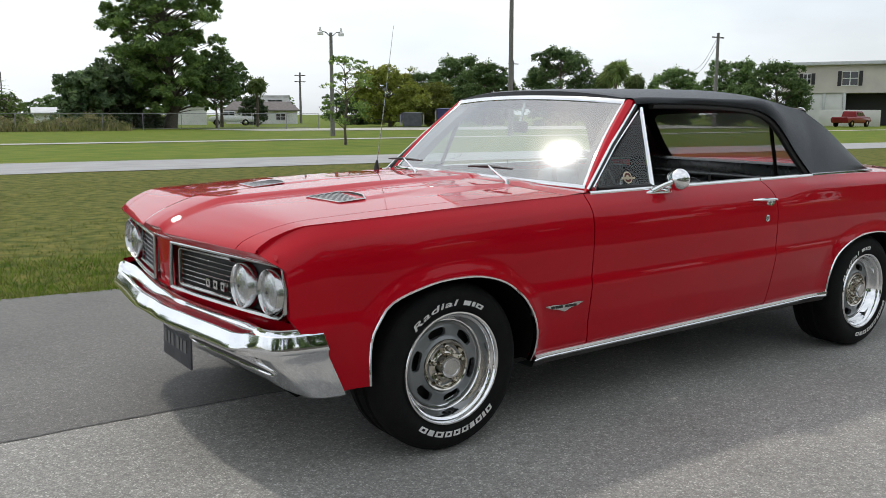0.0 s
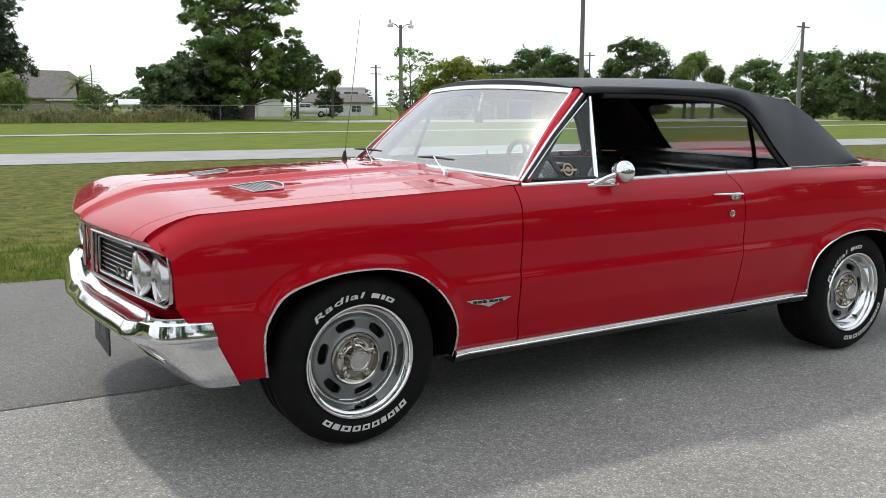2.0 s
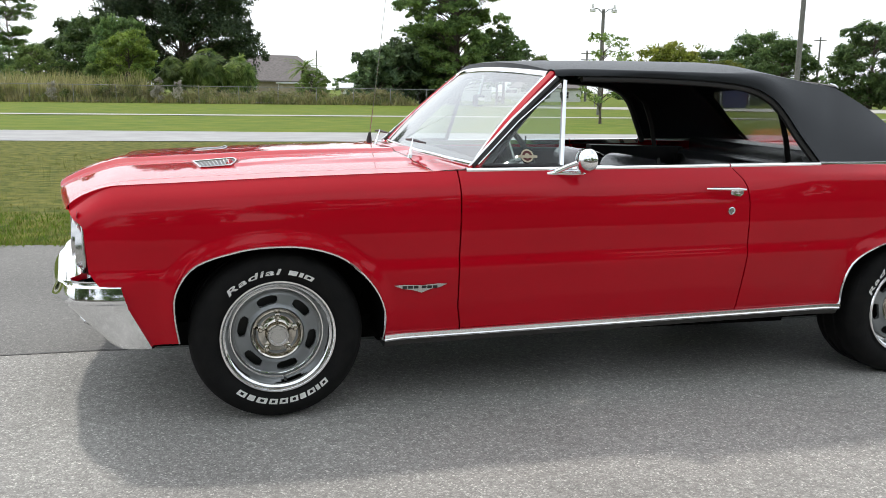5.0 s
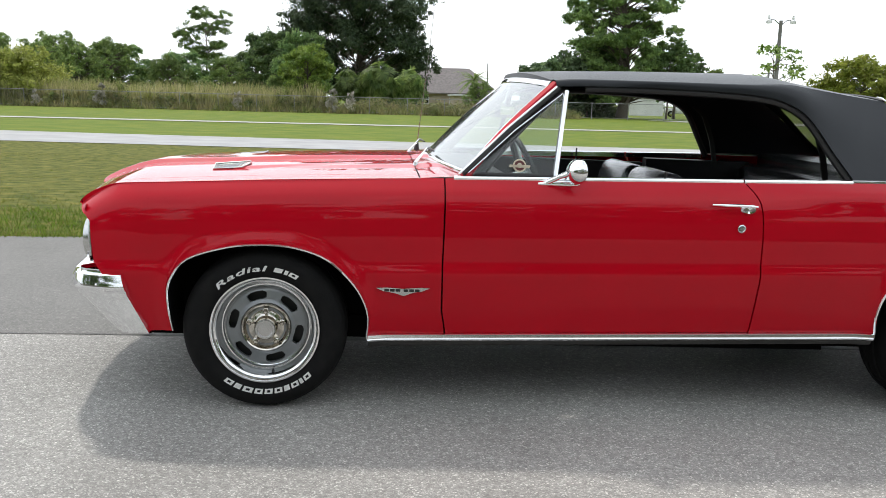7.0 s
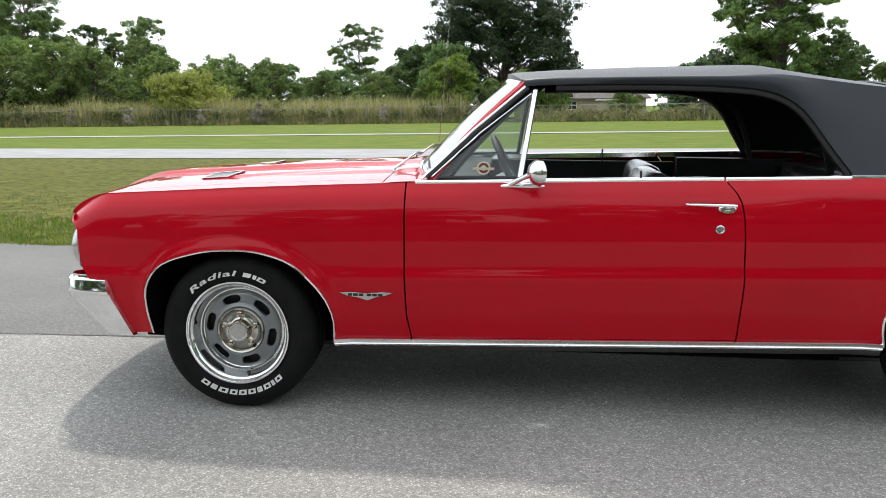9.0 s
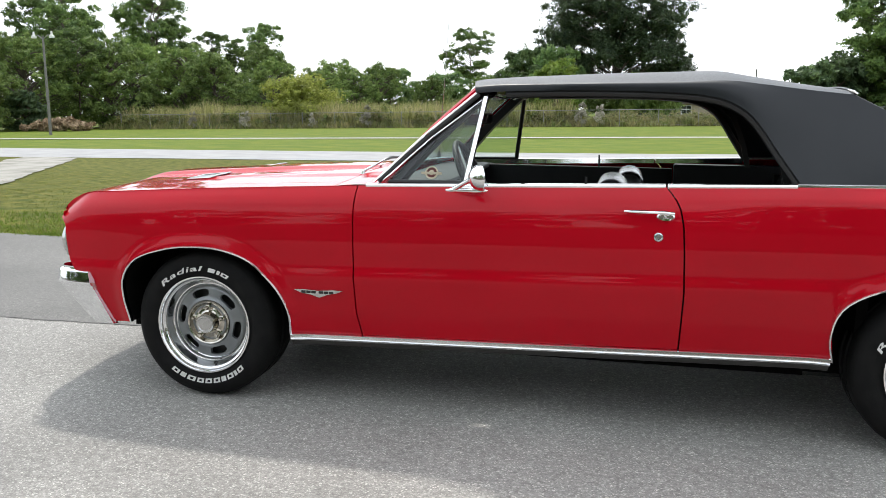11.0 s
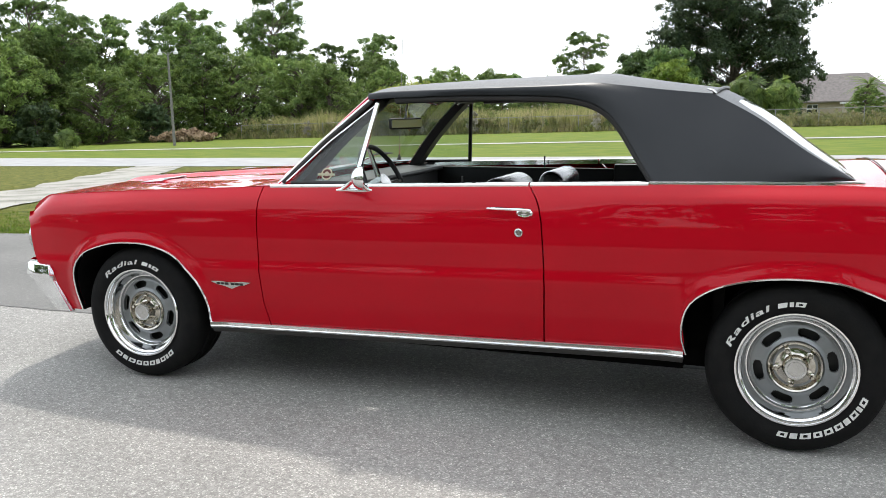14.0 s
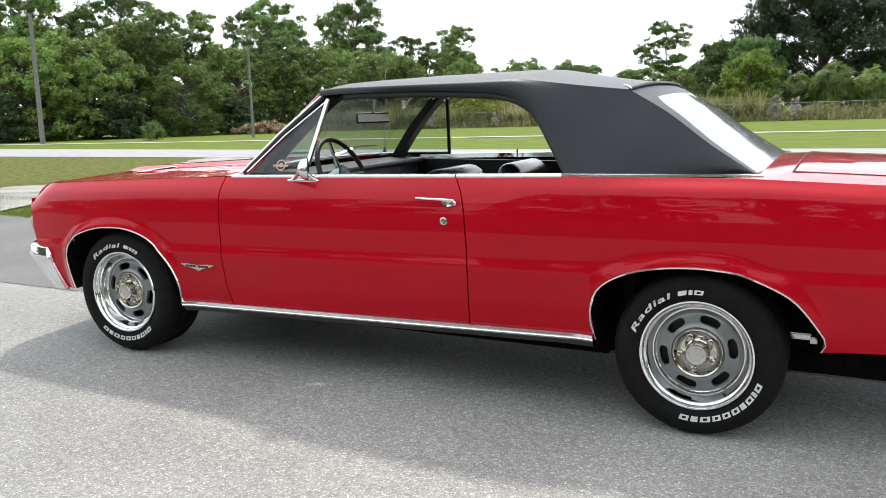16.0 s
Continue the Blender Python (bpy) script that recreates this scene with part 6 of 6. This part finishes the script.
def pole(name, label, x, y, h, r, mat, arms=False, bars=0, lean=0.0):
    P = thing(name, label, "street lamp" if arms else "utility pole", pose(x, y, -0.05))
    bm = bmesh.new()
    tube(bm, [(0, 0, 0), (lean * h, 0, h)], [r * 1.25, r * 0.8], 10)
    part("pole", bm, mat, P)
    if arms:
        for s in (-1, 1):
            A = new("lamp_arm")
            A.parent = P
            bm = bmesh.new()
            tube(bm, [(0, 0, h - 0.25), (s * 0.35, 0, h + 0.02), (s * 0.66, 0, h + 0.05)], 0.03, 6)
            part("bracket", bm, STEEL, A)
            bm = bmesh.new()
            tube(bm, [(s * 0.68, 0, h + 0.28), (s * 0.68, 0, h + 0.05), (s * 0.68, 0, h - 0.02), (s * 0.68, 0, h - 0.16)], [0.05, 0.08, 0.17, 0.17], 12)
            part("lamp_head", bm, material("lamp_head_white", (0.62, 0.62, 0.60), 0.4), A)
    for k in range(bars):
        bm = bmesh.new()
        box(bm, (lean * h - 0.9, -0.06, h - 0.5 - 0.9 * k), (lean * h + 0.9, 0.06, h - 0.38 - 0.9 * k), 0.01)
        part("crossarm", bm, mat, P)
    return P


pole("street_lamp", "double-headed street lamp on a wooden pole", 22.8, 41.3, 5.95, 0.11, WOOD_POLE, True)
pole("street_lamp", "double-headed street lamp before the wood", -36.6, 47.3, 6.6, 0.085, WOOD_POLE, True)
pole("street_lamp", "tall double-headed street lamp by the street", -50.6, 40.5, 9.4, 0.15, WOOD_POLE, True)
pole("utility_pole", "tall bare wooden utility pole", 32.7, 36.9, 13.0, 0.13, WOOD_POLE)
pole("utility_pole", "wooden utility pole with crossarms", 70.6, 50.0, 9.2, 0.17, WOOD_POLE, bars=1)
pole("utility_pole", "far wooden utility pole", 100.5, 76.8, 7.8, 0.16, WOOD_POLE, bars=1)
pole("utility_pole", "far wooden utility pole with transformers", 56.9, 112.7, 7.4, 0.16, WOOD_POLE, bars=2)
pole("utility_pole", "thin pole beside a house", 19.5, 128.0, 7.0, 0.10, WOOD_POLE)
pole("utility_pole", "far pole above the trees", 76.6, 87.5, 8.6, 0.12, WOOD_POLE, bars=1)
pole("utility_pole", "slim dead palm trunk above distant trees", -40.6, 119.2, 7.4, 0.22, WOOD_POLE)
bm = bmesh.new()
for z in (8.8, 8.2):
    tube(bm, [(lerp(70.6, 100.5, t), lerp(50, 76.8, t), lerp(z, z - 1.2, t) - 1.2 * math.sin(math.pi * t)) for t in np.linspace(0, 1, 9)], 0.02, 4)
tagged(finish(bm, "power_line", BLACK), "sagging black power lines between poles", "power line")

# ---------------------------------------------------------------- buildings
WHITE_WALL = material("white_wall", (0.70, 0.70, 0.68), 0.8, color2=(0.60, 0.60, 0.58), scale=0.8)
BEIGE = material("beige_siding", (0.50, 0.46, 0.41), 0.8, color2=(0.56, 0.52, 0.46), scale=0.7)
GREY_ROOF = material("grey_shingles", (0.13, 0.115, 0.11), 0.9, color2=(0.18, 0.16, 0.15), scale=3, bump=0.4, bump_scale=10)
PALE_ROOF = material("pale_metal_roof", (0.55, 0.56, 0.56), 0.5, color2=(0.48, 0.49, 0.49), scale=2)
DARK_PANE = material("dark_window", (0.02, 0.025, 0.03), 0.1, coat=1.0)
TAN = material("tan_wall", (0.38, 0.32, 0.24), 0.85, color2=(0.32, 0.27, 0.20), scale=1)


def house(name, label, x, y, turn, w, d, eave, ridge, wall, roof, windows=(), hip=0.0, over=0.4, flat=False):
    """A gabled, hipped or flat block; its front looks to -y before the turn. windows: (x, z, width, height, shutters)."""
    B = thing(name, label, "building", pose(x, y, 0, 0, 0, turn))
    bm = bmesh.new()
    box(bm, (-w / 2, -d / 2, -0.3), (w / 2, d / 2, eave))
    part("wall", bm, wall, B)
    bm = bmesh.new()
    if flat:
        box(bm, (-w / 2 - over, -d / 2 - over, eave + 0.003), (w / 2 + over, d / 2 + over, ridge), 0.05)
    else:
        e = [(-w / 2 - over, -d / 2 - over), (w / 2 + over, -d / 2 - over), (w / 2 + over, d / 2 + over), (-w / 2 - over, d / 2 + over)]
        lo = [bm.verts.new((a, b, eave - 0.08)) for a, b in e]
        mid = [bm.verts.new((a, b, eave + 0.1)) for a, b in e]
        r0, r1 = bm.verts.new((-w / 2 - over + hip, 0, ridge)), bm.verts.new((w / 2 + over - hip, 0, ridge))
        bm.faces.new(lo)
        for k in range(4):
            bm.faces.new((lo[k], lo[(k + 1) % 4], mid[(k + 1) % 4], mid[k]))
        bm.faces.new((mid[0], mid[1], r1, r0))
        bm.faces.new((mid[2], mid[3], r0, r1))
        bm.faces.new((mid[1], mid[2], r1))
        bm.faces.new((mid[3], mid[0], r0))
    part("roof", bm, roof, B)
    for wx, wz, ww, wh, shut in windows:
        N = new("window")
        N.parent = B
        bm = bmesh.new()
        box(bm, (wx - ww / 2, -d / 2 - 0.03, wz - wh / 2), (wx + ww / 2, -d / 2 + 0.05, wz + wh / 2))
        part("pane", bm, DARK_PANE, N)
        bm = bmesh.new()
        for a, b, c, e in ((-ww / 2 - 0.06, ww / 2 + 0.06, wh / 2, wh / 2 + 0.1), (-ww / 2 - 0.06, ww / 2 + 0.06, -wh / 2 - 0.1, -wh / 2), (-ww / 2 - 0.06, -ww / 2, -wh / 2, wh / 2), (ww / 2, ww / 2 + 0.06, -wh / 2, wh / 2),
                           (-0.03, 0.03, -wh / 2, wh / 2), (-ww / 2, ww / 2, -0.03, 0.03)):
            box(bm, (wx + a, -d / 2 - 0.07, wz + c), (wx + b, -d / 2 - 0.031, wz + e))
        part("window_frame", bm, WHITE_WALL, N)
        if shut:
            for s in (-1, 1):
                bm = bmesh.new()
                box(bm, (wx + s * (ww / 2 + 0.3) - 0.2, -d / 2 - 0.06, wz - wh / 2), (wx + s * (ww / 2 + 0.3) + 0.2, -d / 2 - 0.001, wz + wh / 2))
                part("shutter", bm, BLACK, N)
    return B


house("house", "low house with a large brownish grey shingle roof", 13.2, 139.0, 0, 17.0, 12.0, 2.3, 6.5, TAN, GREY_ROOF, ((-3, 1.3, 1.4, 1.2, False), (2, 1.3, 1.8, 1.2, False)), 4.4, 0.7)
house("carport", "open low carport beside the house", 16.5, 127.0, 0, 5.0, 5.0, 1.9, 2.15, TAN, PALE_ROOF, flat=True)
house("shed", "low pale shed with a shallow gable roof", 24.2, 119.0, -10, 5.0, 6.0, 1.35, 2.15, WHITE_WALL, PALE_ROOF)
house("white_building", "white flat-roofed two-storey building behind trees", 52.3, 113.0, -25, 5.2, 6.0, 3.7, 3.95, WHITE_WALL, WHITE_WALL, ((0.6, 3.0, 2.0, 0.5, False),), flat=True, over=0.1)
house("white_building", "long low white building with grey roofs", 48.6, 108.0, -25, 9.5, 5.0, 1.75, 3.0, WHITE_WALL, GREY_ROOF, ((-2, 0.9, 1.2, 0.8, False), (2.5, 0.9, 1.2, 0.8, False)), 1.2, 0.3)
house("white_outbuilding", "plain white outbuilding under the big tree", 35.5, 100.2, -20, 4.0, 4.0, 2.1, 2.3, WHITE_WALL, PALE_ROOF, flat=True, over=0.2)
house("yellow_house", "small yellowish house at the street's end", 89.0, 36.0, -60, 8.0, 6.0, 2.2, 3.4, material("yellow_wall", (0.45, 0.34, 0.13), 0.8), GREY_ROOF, ((0, 1.3, 1.4, 1.0, False),), 1.0, 0.4)

# two-storey beige building on a dark undercroft
BLOCK = thing("apartment_building", "beige two-storey building with shuttered windows over a dark carport", "building", pose(99.6, 50.3, 0, 0, 0, -62.5))
bm = bmesh.new()
box(bm, (-9.0, -3.5, 3.75), (11.0, 5.0, 6.95))
part("wall", bm, BEIGE, BLOCK)
bm = bmesh.new()
box(bm, (-9.5, -4.1, 6.955), (11.5, 5.5, 7.35), 0.05)
part("roof", bm, PALE_ROOF, BLOCK)
# solid black block: the shade inside the open carport, given as colour
part("undercroft_shade", boxes(((-8.8, 0.5, 0.0), (10.8, 4.5, 3.745))), BLACK, BLOCK)
for x in (-5.3, -3.2):
    bm = bmesh.new()
    box(bm, (x - 0.95, -3.3, 0.0), (x + 0.95, -2.9, 3.74), 0.02)
    part("white_panel", bm, WHITE_WALL, BLOCK)
for x in (-6.5, -4.25, -2.05):
    bm = bmesh.new()
    box(bm, (x - 0.17, -3.45, 0.0), (x + 0.17, -3.31, 3.745), 0.02)
    part("post", bm, PALE_ROOF, BLOCK)
for x, w, h in ((-6.2, 0.7, 1.1), (-1.6, 1.6, 1.5), (3.4, 1.2, 1.4), (7.5, 1.2, 1.4)):
    N = new("window")
    N.parent = BLOCK
    part("pane", boxes(((x - w / 2, -3.54, 5.4 - h / 2), (x + w / 2, -3.45, 5.4 + h / 2))), DARK_PANE, N)
    part("window_frame", boxes(((x - w / 2 - 0.08, -3.6, 5.4 - h / 2 - 0.1), (x + w / 2 + 0.08, -3.541, 5.4 - h / 2)), ((x - w / 2 - 0.08, -3.6, 5.4 + h / 2), (x + w / 2 + 0.08, -3.541, 5.4 + h / 2 + 0.1)), ((x - 0.05, -3.6, 5.4 - h / 2), (x + 0.05, -3.541, 5.4 + h / 2)),
                               ((x - w / 2, -3.6, 5.37), (x - 0.051, -3.541, 5.45)), ((x + 0.051, -3.6, 5.37), (x + w / 2, -3.541, 5.45))), WHITE_WALL, N)
    for s in (-1, 1):
        part("shutter", boxes(((x + s * (w / 2 + 0.32) - 0.2, -3.57, 5.4 - h / 2 - 0.1), (x + s * (w / 2 + 0.32) + 0.2, -3.503, 5.4 + h / 2 + 0.1))), BLACK, N)
bm = bmesh.new()
box(bm, (0, -0.05, 0), (6.0, 0.05, 1.75), 0.02, pose(87.0, 48.5, 0, 0, 0, -60))
tagged(finish(bm, "board_fence", WHITE_WALL), "white board fence beside the beige building", "fence")


def pickup(name, label, x, y, turn, paint):
    P = thing(name, label, "pickup truck", pose(x, y, 0.0, 0, 0, turn))
    bm = bmesh.new()
    sect = [(-2.5, 0.50, 0.98), (-2.45, 0.42, 1.02), (-0.45, 0.38, 1.02), (-0.40, 0.38, 1.05), (1.2, 0.38, 1.06), (2.2, 0.42, 0.98), (2.45, 0.48, 0.85)]
    rows = []
    for sx, z0, z1 in sect:
        rows.append([(sx, -0.78, z0), (sx, -0.88, z0 + 0.15), (sx, -0.88, z1 - 0.12), (sx, -0.80, z1), (sx, 0.80, z1), (sx, 0.88, z1 - 0.12), (sx, 0.88, z0 + 0.15), (sx, 0.78, z0)])
    vs = grid(bm, rows, True)
    bm.faces.new(vs[0])
    bm.faces.new(vs[-1])
    part("body", bm, paint, P)
    bm = bmesh.new()
    rows = [[(x0, -w, z), (x1, -w, z), (x1, w, z), (x0, w, z)] for x0, x1, w, z in ((-0.55, 1.35, 0.80, 1.03), (-0.45, 0.85, 0.66, 1.58), (-0.35, 0.70, 0.62, 1.62))]
    vs = grid(bm, rows, True)
    bm.faces.new(vs[-1])
    part("cab", bm, paint, P)
    for s in (-1, 1):
        part("side_window", boxes(((-0.36, s * 0.745 - 0.035, 1.13), (0.20, s * 0.745 + 0.035, 1.48)), ((0.26, s * 0.745 - 0.035, 1.13), (0.84, s * 0.745 + 0.035, 1.46))), DARK_PANE, P)
        for wx in (-1.55, 1.6):
            W2 = new("wheel")
            W2.parent = P
            bm = bmesh.new()
            lathe_y(bm, [(0.20, -0.02), (0.32, -0.03), (0.35, 0.0), (0.35, 0.2), (0.3, 0.22)], 24)
            bmesh.ops.transform(bm, matrix=pose(wx, s * 0.90, 0.35, 0, 0, 0 if s < 0 else 180), verts=bm.verts)
            part("tyre", bm, RUBBER, W2)
            bm = bmesh.new()
            lathe_y(bm, [(0.0, 0.0), (0.12, -0.01), (0.2, 0.01)], 20)
            bmesh.ops.transform(bm, matrix=pose(wx, s * 0.90, 0.35, 0, 0, 0 if s < 0 else 180), verts=bm.verts)
            part("rim", bm, DULL_CHROME, W2)
    return P


pickup("pickup_truck", "red pickup truck parked at the street's end", 84.5, 43.5, 2, material("dark_red_paint", (0.22, 0.012, 0.018), 0.35, coat=0.8, color2=(0.18, 0.01, 0.015), scale=3))
pickup("pickup_truck", "white pickup truck parked under the big tree", 36.5, 89.7, 160, material("white_car_paint", (0.66, 0.66, 0.66), 0.35, coat=0.8, color2=(0.60, 0.60, 0.60), scale=3))
for x, y, w, h, c in ((48.4, 64.5, 2.2, 1.7, (0.012, 0.016, 0.06)), (45.2, 66.0, 2.0, 1.3, (0.04, 0.045, 0.05))):
    bm = bmesh.new()
    rows = [[(-w / 2 * k, -0.8 * k, z), (w / 2 * k, -0.8 * k, z), (w / 2 * k, 0.8 * k, z), (-w / 2 * k, 0.8 * k, z)] for k, z in ((0.9, 0.1), (1.0, h), (1.05, h), (1.05, h + 0.08), (0.6, h + 0.16))]
    vs = grid(bm, rows, True)
    bm.faces.new(vs[0])
    bm.faces.new(vs[-1])
    D = thing("dumpster", "dark steel dumpster in a car park" if h < 1.5 else "large navy blue steel dumpster", "dumpster", pose(x, y, 0, 0, 0, -35))
    part("bin", bm, material("dumpster_paint", c, 0.5, color2=tuple(q * 1.6 for q in c), scale=3), D)
    for s in (-0.55, 0.55):
        bm = bmesh.new()
        box(bm, (s * w - 0.06, -0.9, 0.2), (s * w + 0.06, -0.78, h * 0.95), 0.01)
        part("rib", bm, STEEL, D)
tagged(sheet("car_park", list(np.linspace(0, 1, 12)), list(np.linspace(0, 1, 6)), 0.004, CONCRETE,
             lambda u, v: (lerp(lerp(26, 24, v), lerp(75, 80, v), u), lerp(lerp(58, 66, v), lerp(43, 66, v), u))),
       "pale sandy car park beyond the lawn", "pavement")
